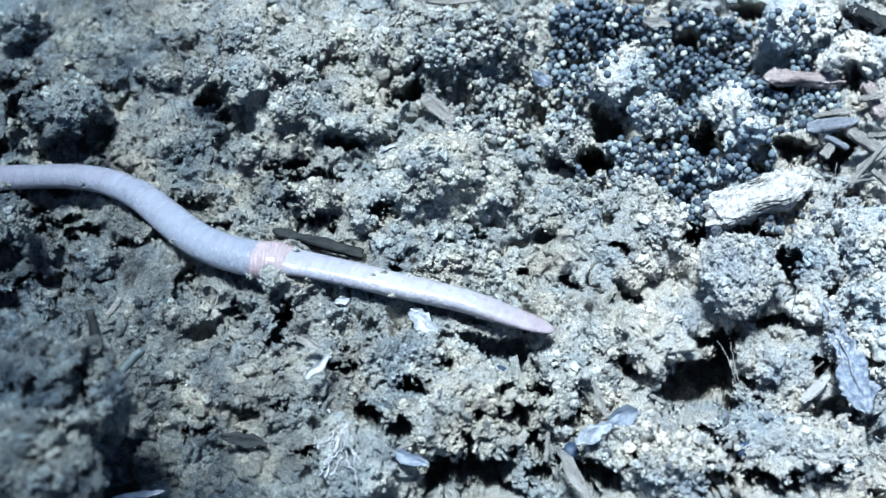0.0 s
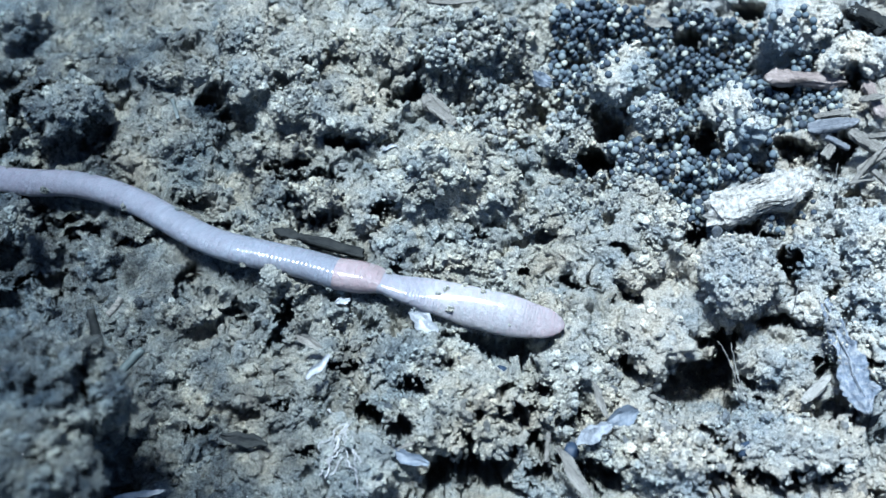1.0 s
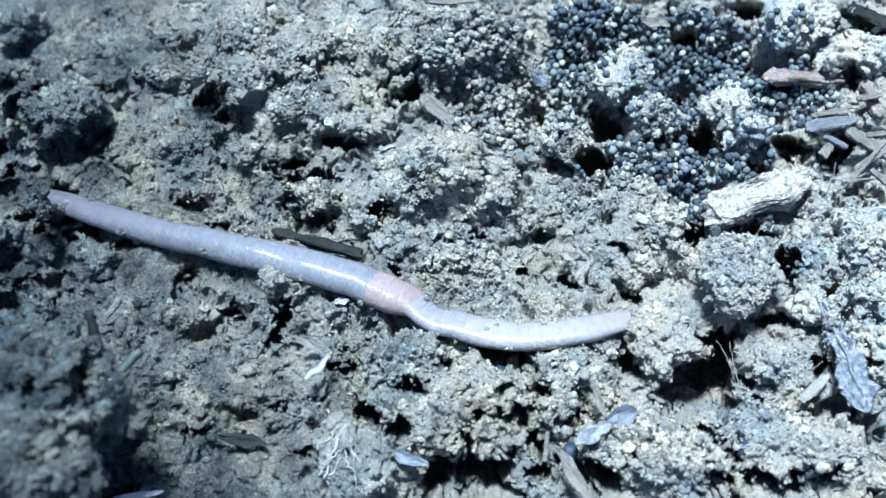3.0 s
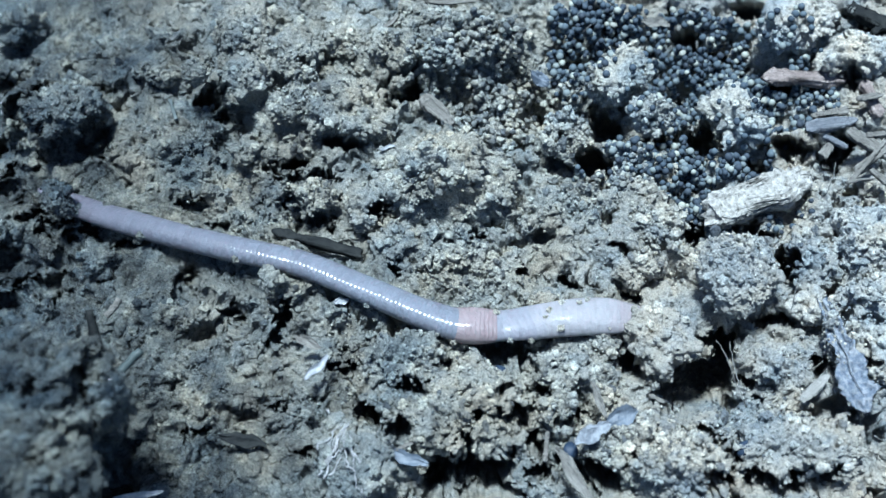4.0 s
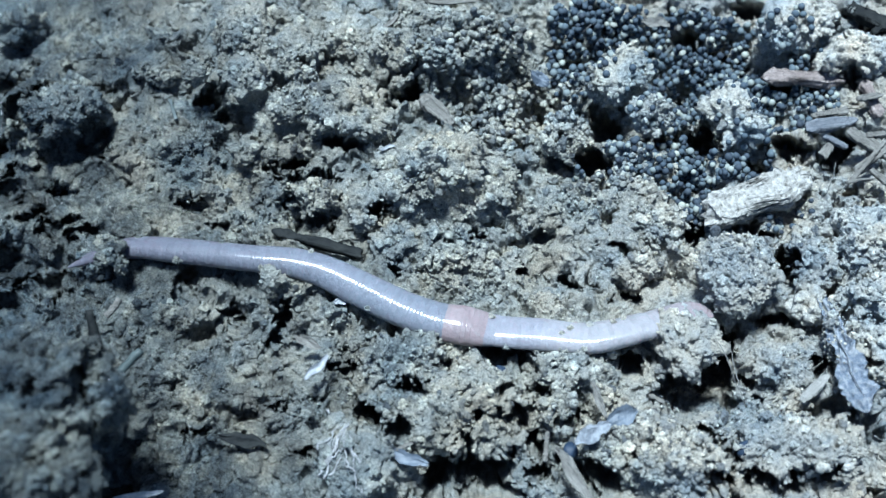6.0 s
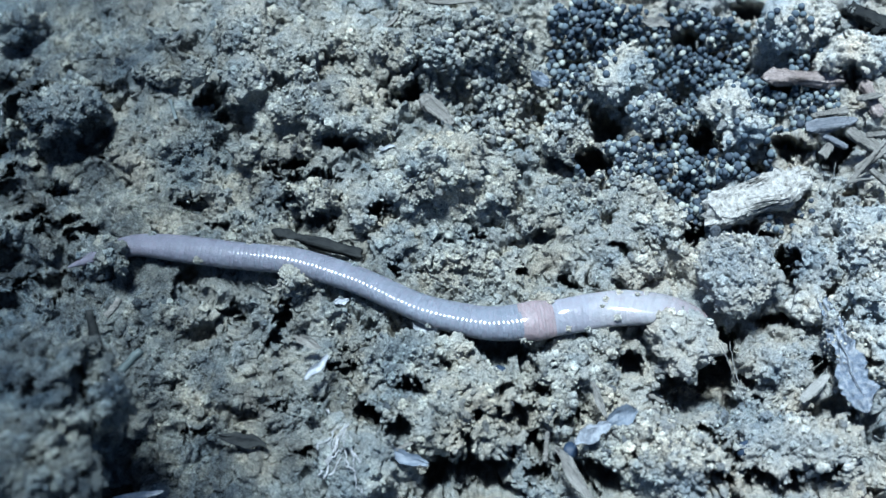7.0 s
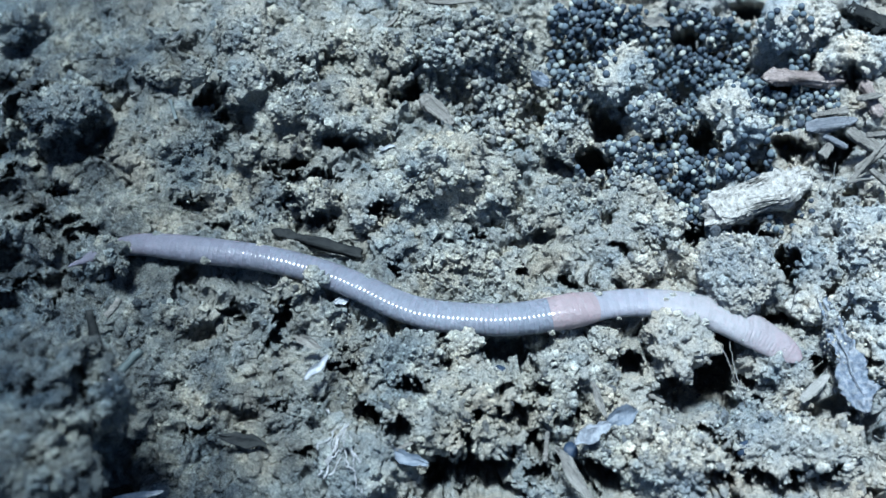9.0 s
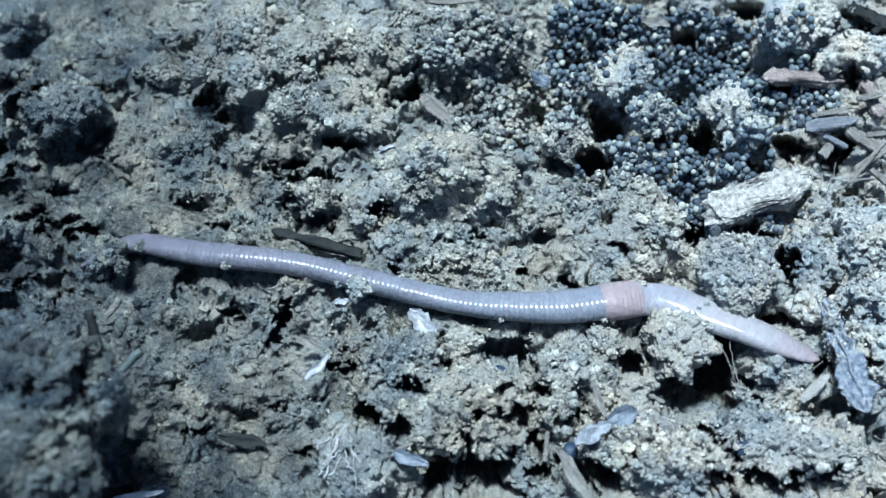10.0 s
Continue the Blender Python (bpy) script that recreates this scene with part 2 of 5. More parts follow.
# its half-widths at each time, evenly along the hind body, on the girdle and along the fore body
GIRTH = {}
CRAWL[0.0] = ([(-67.3, 12.2, -6.6), (-59.8, 12.6, -6.6), (-53.8, 12.4, -5.1), (-49.1, 11.7, -3.6), (-43.1, 10.8, -2.0), (-38.6, 9.2, -0.9), (-34.9, 7.0, -0.2), (-31.2, 3.5, 0.4), (-27.6, 0.4, 0.9), (-24.2, -1.2, 1.3), (-20.9, -2.2, 1.6)],
    [(-17.6, -2.4, 1.8)],
    [(-14.0, -3.2, 1.9), (-8.9, -4.5, 1.9), (-5.2, -5.5, 1.9), (-1.5, -6.4, 1.9), (2.8, -7.5, 1.9), (7.1, -9.2, 1.9), (11.2, -10.7, 1.9)])
GIRTH[0.0] = (1.39, 1.55, 1.48, 1.86, 2.10), (2.04,), (1.42, 1.42, 1.36, 1.24, 0.99)
CRAWL[0.5] = ([(-65.5, 13.2, -6.6), (-59.4, 14.0, -6.6), (-53.9, 13.2, -5.1), (-49.1, 11.8, -3.6), (-44.5, 10.6, -2.3), (-40.0, 8.6, -1.2), (-34.8, 5.9, -0.2), (-31.2, 3.5, 0.4), (-27.6, 0.8, 0.9), (-24.2, -1.0, 1.3), (-20.0, -2.4, 1.6)],
    [(-15.0, -3.0, 1.9)],
    [(-11.4, -4.1, 1.9), (-6.4, -5.3, 1.9), (-1.5, -6.5, 1.9), (2.8, -7.7, 1.9), (7.1, -9.0, 1.9), (10.1, -10.0, 1.9), (12.6, -10.9, 1.9)])
GIRTH[0.5] = (1.30, 1.39, 1.48, 1.86, 1.92), (1.92,), (1.05, 1.18, 1.30, 1.68, 1.78)
CRAWL[1.0] = ([(-62.3, 14.6, -6.6), (-58.0, 14.0, -6.5), (-53.7, 12.1, -5.1), (-48.9, 10.6, -3.5), (-44.4, 10.0, -2.3), (-39.9, 8.4, -1.2), (-34.8, 5.9, -0.2), (-30.4, 2.8, 0.5), (-26.2, 0.2, 1.1), (-22.3, -1.1, 1.5), (-17.8, -2.3, 1.8), (-14.0, -3.3, 1.9), (-12.1, -4.1, 1.9)],
    [(-7.2, -4.9, 1.9)],
    [(-5.2, -5.8, 1.9), (-1.5, -6.7, 1.9), (2.8, -8.1, 1.9), (7.1, -9.2, 1.9), (10.1, -9.9, 1.9), (12.2, -10.2, 1.9)])
GIRTH[1.0] = (1.39, 1.67, 1.48, 1.61, 1.70), (1.86,), (0.93, 1.73, 2.23, 2.29, 1.67)
CRAWL[1.5] = ([(-60.5, 12.6, -6.6), (-53.6, 11.4, -5.0), (-49.0, 11.0, -3.6), (-44.5, 10.3, -2.3), (-40.0, 8.8, -1.2), (-34.9, 6.5, -0.2), (-29.9, 3.7, 0.6), (-24.4, 0.8, 1.3), (-19.1, -1.5, 1.7), (-14.0, -3.0, 1.9), (-10.2, -4.1, 1.9), (-8.6, -4.8, 1.9)],
    [(-5.7, -5.1, 1.9)],
    [(-3.3, -6.0, 1.9), (1.0, -7.2, 1.9), (4.6, -8.4, 1.9), (8.3, -9.6, 1.9), (12.5, -11.0, 1.9)])
GIRTH[1.5] = (1.55, 1.55, 1.61, 1.70, 1.86), (2.29,), (1.30, 1.92, 2.17, 1.86, 0.99)
CRAWL[2.0] = ([(-58.4, 12.6, -6.6), (-53.6, 11.7, -5.0), (-49.7, 10.7, -3.8), (-44.2, 8.7, -2.3), (-38.3, 6.3, -0.9), (-32.5, 3.5, 0.2), (-27.6, 1.0, 0.9), (-23.0, -0.5, 1.4), (-17.8, -1.6, 1.8), (-13.4, -2.8, 1.9), (-10.2, -3.8, 1.9)],
    [(-6.5, -4.5, 1.9)],
    [(-4.0, -5.5, 1.9), (-0.2, -6.9, 1.9), (2.8, -8.6, 1.9), (5.8, -10.0, 1.9), (10.1, -10.8, 1.9), (14.3, -11.2, 1.9), (17.8, -11.1, 1.9)])
GIRTH[2.0] = (1.55, 1.55, 1.42, 1.92, 2.17), (2.10,), (1.24, 1.70, 1.73, 1.30, 0.68)
CRAWL[2.5] = ([(-56.3, 13.4, -5.9), (-52.1, 11.6, -4.5), (-47.2, 9.5, -3.1), (-41.7, 6.3, -1.6), (-36.5, 3.6, -0.5), (-31.0, 1.6, 0.5), (-25.6, -0.2, 1.2), (-20.4, -1.1, 1.6), (-15.3, -1.8, 1.9), (-11.5, -3.1, 1.9), (-9.2, -4.8, 1.9)],
    [(-6.1, -6.2, 1.9)],
    [(-3.9, -7.3, 1.9), (-0.2, -9.4, 1.9), (3.4, -10.7, 1.9), (7.0, -11.4, 1.9), (11.3, -11.4, 1.9), (15.5, -10.9, 1.9), (19.2, -10.2, 1.9), (21.7, -9.8, 1.9)])
GIRTH[2.5] = (1.11, 1.48, 1.61, 1.86, 1.92), (1.98,), (1.11, 1.61, 1.42, 1.30, 0.99)
CRAWL[2.7] = ([(-50.6, 9.5, -4.0), (-46.3, 8.0, -2.8), (-41.7, 6.2, -1.6), (-36.5, 3.6, -0.5), (-31.0, 1.6, 0.5), (-25.6, -0.2, 1.2), (-20.4, -1.3, 1.6), (-15.3, -2.1, 1.9), (-12.1, -3.1, 1.9), (-9.9, -4.6, 1.9)],
    [(-5.8, -6.5, 1.9)],
    [(-3.3, -8.6, 1.9), (0.4, -10.6, 1.9), (4.0, -11.8, 1.9), (8.2, -12.2, 1.9), (12.5, -11.6, 1.9), (16.8, -10.6, 1.9), (22.0, -9.2, 1.9)])
GIRTH[2.7] = (1.11, 1.48, 1.67, 1.92, 2.04), (1.98,), (0.93, 1.55, 1.36, 1.24, 0.87)
CRAWL[3.8] = ([(-48.0, 9.8, -3.3), (-44.8, 8.0, -2.4), (-40.2, 5.4, -1.3), (-35.1, 3.1, -0.2), (-29.6, 0.9, 0.7), (-24.2, -0.6, 1.3), (-19.7, -1.9, 1.7), (-15.2, -3.0, 1.9), (-10.8, -5.1, 1.9), (-6.4, -7.2, 1.9), (-2.1, -9.2, 1.9), (1.3, -10.6, 1.9)],
    [(5.5, -10.8, 1.9)],
    [(8.3, -10.4, 1.9), (11.9, -9.8, 1.9), (15.6, -9.2, 1.9), (18.7, -9.2, 1.9), (22.3, -9.6, 1.9)])
GIRTH[3.8] = (1.24, 1.48, 1.48, 1.42, 1.61), (2.10,), (1.36, 1.86, 1.98, 2.04, 1.48)
CRAWL[4.0] = ([(-47.6, 9.5, -3.2), (-44.4, 7.7, -2.3), (-40.2, 5.4, -1.3), (-35.1, 3.3, -0.2), (-29.6, 1.2, 0.7), (-24.2, -0.5, 1.3), (-19.7, -1.7, 1.7), (-15.2, -2.9, 1.9), (-10.8, -4.9, 1.9), (-6.4, -7.0, 1.9), (-2.1, -9.0, 1.9), (1.5, -10.3, 1.9)],
    [(5.2, -10.4, 1.9)],
    [(8.3, -10.2, 1.9), (11.9, -9.6, 1.9), (15.6, -9.2, 1.9), (18.7, -9.2, 1.9), (22.0, -9.6, 1.9)])
GIRTH[4.0] = (1.18, 1.45, 1.45, 1.45, 1.67), (2.17,), (1.42, 1.86, 1.98, 1.98, 1.36)
CRAWL[4.2] = ([(-47.8, -2.2, -3.2), (-43.9, -2.0, -2.2), (-40.8, -0.3, -1.4), (-37.7, 1.9, -0.7), (-33.7, 2.1, 0.0), (-29.6, 1.5, 0.7), (-25.0, 0.5, 1.2), (-20.4, -0.8, 1.6), (-15.9, -2.0, 1.8), (-11.4, -3.8, 1.9), (-7.0, -6.2, 1.9), (-3.3, -8.6, 1.9), (-0.9, -9.6, 1.9), (1.0, -10.2, 1.9)],
    [(4.2, -10.4, 1.9)],
    [(7.1, -10.2, 1.9), (11.3, -9.6, 1.9), (15.6, -9.4, 1.9), (19.3, -9.6, 1.9), (22.0, -9.8, 1.9)])
GIRTH[4.2] = (0.93, 1.36, 1.42, 1.55, 1.92), (2.29,), (1.86, 2.04, 1.86, 1.55, 0.87)
CRAWL[4.5] = ([(-48.6, -2.3, -3.5), (-45.4, -1.3, -2.6), (-42.2, 0.4, -1.8), (-38.3, 1.9, -0.9), (-33.7, 2.1, 0.0), (-29.0, 1.3, 0.8), (-24.3, 0.1, 1.3), (-19.7, -1.2, 1.7), (-15.3, -2.3, 1.9), (-11.4, -4.1, 1.9), (-7.6, -6.2, 1.9), (-3.9, -8.2, 1.9), (-0.9, -9.4, 1.9)],
    [(3.0, -9.9, 1.9)],
    [(5.8, -10.2, 1.9), (10.1, -10.2, 1.9), (14.3, -10.3, 1.9), (18.6, -10.4, 1.9), (22.5, -10.2, 1.9)])
GIRTH[4.5] = (0.93, 1.30, 1.36, 1.86, 2.10), (2.35,), (1.92, 2.04, 1.79, 1.36, 0.99)
CRAWL[5.0] = ([(-48.7, -1.5, -3.5), (-46.2, -1.0, -2.8), (-42.1, -0.8, -1.7), (-37.3, -1.2, -0.7), (-31.9, -1.7, 0.3), (-26.7, -1.9, 1.0), (-22.2, -1.6, 1.5), (-17.8, -1.7, 1.8), (-14.0, -2.7, 1.9), (-10.1, -5.1, 1.9), (-6.4, -7.2, 1.9), (-3.3, -8.6, 1.9), (-0.9, -9.4, 1.9)],
    [(2.7, -9.9, 1.9)],
    [(5.8, -10.4, 1.9), (9.5, -10.8, 1.9), (13.1, -11.6, 1.9), (16.7, -12.0, 1.9), (20.3, -11.2, 1.9), (24.1, -9.8, 1.9), (27.2, -9.1, 1.9)])
GIRTH[5.0] = (0.87, 1.24, 1.36, 1.98, 2.10), (2.23,), (1.79, 1.73, 1.42, 1.36, 0.99)
CRAWL[5.5] = ([(-42.0, -1.2, -1.7), (-38.7, -0.1, -1.0), (-34.8, 0.4, -0.2), (-30.7, -0.4, 0.5), (-26.1, -1.2, 1.1), (-21.6, -2.0, 1.5), (-17.1, -2.4, 1.8), (-13.9, -3.4, 1.9), (-10.1, -5.7, 1.9), (-6.4, -7.5, 1.9), (-3.3, -8.9, 1.9), (-0.9, -9.9, 1.9)],
    [(2.7, -10.7, 1.9)],
    [(5.8, -11.4, 1.9), (10.0, -11.8, 1.9), (14.2, -12.4, 1.9), (17.8, -12.4, 1.9), (20.9, -11.6, 1.9), (24.1, -9.6, 1.9), (26.7, -8.6, 1.9), (29.0, -8.7, 1.9)])
GIRTH[5.5] = (0.87, 1.42, 1.48, 1.98, 2.04), (2.04,), (1.67, 1.67, 1.48, 1.30, 1.05)
CRAWL[5.7] = ([(-42.0, -1.2, -1.7), (-38.7, -0.1, -1.0), (-34.8, 0.4, -0.2), (-30.7, -0.4, 0.5), (-26.1, -1.2, 1.1), (-21.6, -2.0, 1.5), (-17.1, -2.4, 1.8), (-13.9, -3.4, 1.9), (-10.1, -5.7, 1.9), (-6.4, -7.5, 1.9), (-3.3, -8.9, 1.9), (-0.9, -9.9, 1.9)],
    [(2.7, -10.7, 1.9)],
    [(5.8, -11.4, 1.9), (10.0, -11.8, 1.9), (14.2, -12.5, 1.9), (18.5, -12.2, 1.9), (22.2, -10.9, 1.9), (25.4, -9.1, 1.9), (27.6, -8.4, 1.9), (28.9, -9.1, 1.9)])
GIRTH[5.7] = (0.87, 1.42, 1.48, 1.98, 2.04), (2.04,), (1.67, 1.67, 1.48, 1.30, 1.05)
CRAWL[6.8] = ([(-42.0, -1.2, -1.7), (-38.7, -0.1, -1.0), (-35.2, 0.8, -0.2), (-30.8, 0.0, 0.5), (-26.1, -1.0, 1.1), (-21.6, -1.8, 1.5), (-17.1, -2.3, 1.8), (-13.3, -3.4, 1.9), (-8.9, -5.0, 1.9), (-5.2, -6.7, 1.9), (-1.5, -8.6, 1.9), (2.2, -9.9, 1.9), (5.2, -10.6, 1.9), (7.3, -10.4, 1.9)],
    [(11.3, -10.0, 1.9)],
    [(14.4, -9.2, 1.9), (18.1, -8.7, 1.9), (21.2, -8.3, 1.9), (24.2, -8.2, 1.9), (27.6, -8.7, 1.9)])
GIRTH[6.8] = (0.87, 1.48, 1.55, 1.48, 1.92), (2.04,), (1.73, 2.04, 2.04, 1.55, 1.11)
CRAWL[7.0] = ([(-42.0, -1.2, -1.7), (-38.7, -0.1, -1.0), (-35.2, 0.8, -0.2), (-30.8, 0.0, 0.5), (-26.1, -1.0, 1.1), (-21.6, -1.8, 1.5), (-17.1, -2.3, 1.8), (-13.3, -3.4, 1.9), (-8.9, -5.0, 1.9), (-5.2, -6.9, 1.9), (-1.5, -8.7, 1.9), (2.2, -9.6, 1.9), (5.2, -10.2, 1.9), (8.4, -9.9, 1.9)],
    [(11.3, -9.6, 1.9)],
    [(15.0, -8.9, 1.9), (18.7, -8.2, 1.9), (22.4, -8.2, 1.9), (26.0, -8.7, 1.9), (28.1, -9.9, 1.9)])
GIRTH[7.0] = (0.87, 1.55, 1.55, 1.42, 1.98), (2.04,), (1.98, 1.98, 1.92, 1.55, 1.11)
CRAWL[7.5] = ([(-42.0, -1.1, -1.7), (-38.8, 0.0, -1.0), (-35.2, 0.9, -0.3), (-30.8, 0.1, 0.5), (-26.1, -0.9, 1.1), (-21.6, -1.6, 1.5), (-17.1, -2.7, 1.8), (-13.3, -3.9, 1.9), (-8.9, -5.8, 1.9), (-5.2, -7.3, 1.9), (-1.5, -8.9, 1.9), (2.2, -9.7, 1.9), (5.2, -9.9, 1.9), (8.1, -9.6, 1.9)],
    [(11.5, -9.2, 1.9)],
    [(15.0, -8.6, 1.9), (18.8, -7.7, 1.9), (22.5, -7.5, 1.9), (25.5, -8.0, 1.9), (28.1, -9.6, 1.9), (30.0, -11.9, 1.9), (32.2, -13.7, 1.9)])
GIRTH[7.5] = (0.87, 1.55, 1.48, 1.30, 1.98), (2.04,), (1.92, 1.67, 1.36, 1.2, 1.12)
CRAWL[8.0] = ([(-42.0, -1.1, -1.7), (-38.8, 0.0, -1.0), (-35.2, 0.9, -0.3), (-30.8, 0.1, 0.5), (-26.1, -0.9, 1.1), (-21.6, -1.6, 1.5), (-17.1, -2.7, 1.8), (-13.3, -3.9, 1.9), (-8.9, -5.8, 1.9), (-5.2, -7.5, 1.9), (-1.5, -9.2, 1.9), (2.2, -9.8, 1.9), (5.2, -9.8, 1.9), (8.0, -9.5, 1.9)],
    [(10.8, -9.1, 1.9)],
    [(15.1, -8.2, 1.9), (19.4, -7.3, 1.9), (23.7, -6.9, 1.9), (27.4, -7.4, 1.9), (30.9, -8.7, 1.9), (33.7, -11.2, 1.9), (35.2, -13.2, 1.9), (36.5, -14.8, 1.9)])
GIRTH[8.0] = (0.87, 1.55, 1.42, 1.55, 1.92), (1.79,), (1.73, 1.73, 1.61, 1.55, 1.25)
CRAWL[8.5] = ([(-42.0, -1.1, -1.7), (-38.8, 0.0, -1.0), (-35.2, 0.9, -0.3), (-30.8, 0.1, 0.5), (-26.1, -0.9, 1.1), (-21.6, -1.6, 1.5), (-17.1, -2.7, 1.8), (-13.3, -3.9, 1.9), (-8.9, -5.8, 1.9), (-5.2, -7.7, 1.9), (-1.5, -9.2, 1.9), (2.2, -9.6, 1.9), (5.2, -9.6, 1.9), (8.2, -9.4, 1.9)],
    [(13.2, -8.7, 1.9)],
    [(16.9, -7.9, 1.9), (21.2, -7.5, 1.9), (24.9, -7.7, 1.9), (28.4, -9.1, 1.9), (31.9, -10.6, 1.9), (34.8, -11.9, 1.9), (38.0, -13.9, 1.9)])
GIRTH[8.5] = (0.87, 1.55, 1.42, 1.61, 1.92), (1.73,), (1.67, 1.48, 1.42, 1.62, 1.72)
CRAWL[9.0] = ([(-42.0, -1.1, -1.7), (-38.8, 0.0, -1.0), (-35.2, 0.9, -0.3), (-30.8, 0.1, 0.5), (-26.1, -0.9, 1.1), (-21.6, -1.6, 1.5), (-17.1, -2.7, 1.8), (-13.3, -3.9, 1.9), (-8.9, -5.8, 1.9), (-5.1, -7.9, 1.9), (-1.5, -9.1, 1.9), (2.8, -9.6, 1.9), (7.1, -9.7, 1.9), (11.2, -9.1, 1.9)],
    [(16.3, -8.1, 1.9)],
    [(20.0, -7.5, 1.9), (24.3, -7.7, 1.9), (27.9, -8.4, 1.9), (31.4, -9.9, 1.9), (34.2, -11.6, 1.9), (37.4, -13.9, 1.9)])
GIRTH[9.0] = (0.87, 1.55, 1.42, 1.61, 1.86), (1.79,), (1.55, 1.45, 1.62, 1.85, 1.60)
CRAWL[9.5] = ([(-42.0, -1.1, -1.7), (-38.8, 0.0, -1.0), (-35.2, 0.9, -0.3), (-30.8, 0.0, 0.5), (-26.1, -0.9, 1.1), (-21.6, -1.7, 1.5), (-17.1, -2.7, 1.8), (-13.3, -3.8, 1.9), (-8.9, -4.8, 1.9), (-3.9, -6.2, 1.9), (1.0, -7.3, 1.9), (5.3, -8.2, 1.9), (10.2, -8.4, 1.9), (13.8, -8.2, 1.9), (17.2, -7.7, 1.9)],
    [(21.9, -6.9, 1.9)],
    [(24.9, -7.2, 1.9), (27.9, -8.2, 1.9), (31.4, -10.2, 1.9), (34.2, -12.2, 1.9), (36.7, -13.5, 1.9)])
GIRTH[9.5] = (0.87, 1.55, 1.36, 1.42, 1.73), (1.73,), (1.79, 1.86, 1.86, 1.75, 1.38)
CRAWL[10.0] = ([(-40.6, -1.2, -1.4), (-38.1, 0.1, -0.8), (-34.9, 1.1, -0.2), (-31.4, 0.1, 0.4), (-27.4, -1.0, 0.9), (-23.5, -1.7, 1.4), (-19.0, -2.3, 1.7), (-14.6, -3.2, 1.9), (-10.2, -4.5, 1.9), (-5.2, -5.8, 1.9), (-0.2, -7.2, 1.9), (4.0, -7.9, 1.9), (8.3, -8.1, 1.9), (13.2, -8.2, 1.9), (17.1, -7.6, 1.9)],
    [(21.1, -7.1, 1.9)],
    [(24.3, -7.4, 1.9), (27.8, -8.9, 1.9), (31.4, -10.2, 1.9), (34.8, -11.9, 1.9), (39.2, -14.0, 1.9)])
GIRTH[10.0] = (0.93, 1.42, 1.30, 1.36, 1.98), (1.86,), (1.92, 1.92, 1.61, 1.48, 0.99)
AFT, GIRDLE, FORE = 110, 8, 56


def resample(points, count, skip_first):
    p = np.array(points)
    for _ in range(2):
        q = np.empty((len(p) * 2 - 2, 3))
        q[0::2], q[1::2] = p[:-1] * 0.75 + p[1:] * 0.25, p[:-1] * 0.25 + p[1:] * 0.75
        p = np.vstack((p[:1], q, p[-1:]))
    s = np.concatenate(([0], np.cumsum(np.linalg.norm(np.diff(p, axis=0), axis=1))))
    at = np.linspace(0, s[-1], count + 1)
    at = at[1:] if skip_first else at
    return np.stack([np.interp(at, s, p[:, k]) for k in range(3)], 1)


def body_line(t):
    aft, girdle, fore = CRAWL[t]
    line = np.vstack((resample(aft, AFT, False), resample([aft[-1]] + girdle, GIRDLE, True), resample(girdle + fore, FORE, True)))
    soft = line.copy()
    for _ in range(3):
        soft[1:-1] = (soft[:-2] + 2 * soft[1:-1] + soft[2:]) / 4
    return soft


LINES = {t: body_line(t) for t in CRAWL}

# ---- ground: one sheet, fine underneath the view and coarse to the horizon ----
STEP = 0.13
fine_x, fine_y = np.arange(-57, 57, STEP), np.arange(-29, 40, STEP)
grow = np.cumsum(STEP * 1.22 ** np.arange(1, 61))
GX = np.concatenate((fine_x[0] - grow[::-1], fine_x, fine_x[-1] + grow))
GY = np.concatenate((fine_y[0] - grow[::-1], fine_y, fine_y[-1] + grow))
X, Y = np.meshgrid(GX, GY)
near = (np.abs(X) < 57) & (np.abs(Y - 5.5) < 34.5)
WX = X + 1.3 * fractal(X, Y, 6.0, 4, 3, 0.6)
WY = Y + 1.3 * fractal(X, Y, 6.0, 4, 13, 0.6)
H = 0.9 * fractal(X, Y, 16, 3, 21)


HOLLOW = (29.2, 25.6, 12.3, 20.2)


def swell(x, y, rx, ry, h, turn=0.0, edge=0.45):
    """Raises the ground by h over a ragged oval, with a steep rim (or sinks it, for h below 0)."""
    global H
    c, s = math.cos(radians(turn)), math.sin(radians(turn))
    dx, dy = WX - x, WY - y
    d = np.sqrt(((dx * c + dy * s) / rx) ** 2 + ((dy * c - dx * s) / ry) ** 2)
    f = np.clip((1 + edge - d) / (2 * edge), 0, 1)
    H += h * f * f * (3 - 2 * f)


# hollows
swell(-40.1, 23.2, 1.91, 0.57, -3)
swell(-25.0, 13.0, 2.4, 7.0, -1.9, 22)
swell(30.4, 13.5, 2.30, 1.91, -4)
swell(29.5, -14.4, 2.17, 3.95, -4)
swell(5.9, -12.8, 5.74, 1.79, -4)
swell(-28.6, -23.5, 5.74, 3.19, -0.8)
swell(-48.6, 1.0, 5.10, 3.32, -3)
swell(-24.0, -7.1, 3.19, 1.15, -2.5)
swell(-48.8, 6.4, 3.19, 1.02, -3)
swell(12.1, 21.8, 2.87, 3.83, -4)
swell(29.0, 26.9, 14.67, 8.29, -3.2)
swell(-14.3, 0.1, 5.74, 0.77, -1.5, -12)
swell(29.3, 8.2, 2.55, 2.55, -2)
swell(13.0, -4.2, 2.55, 1.02, -2)
swell(9.3, 0.8, 3.83, 0.64, -1.6)
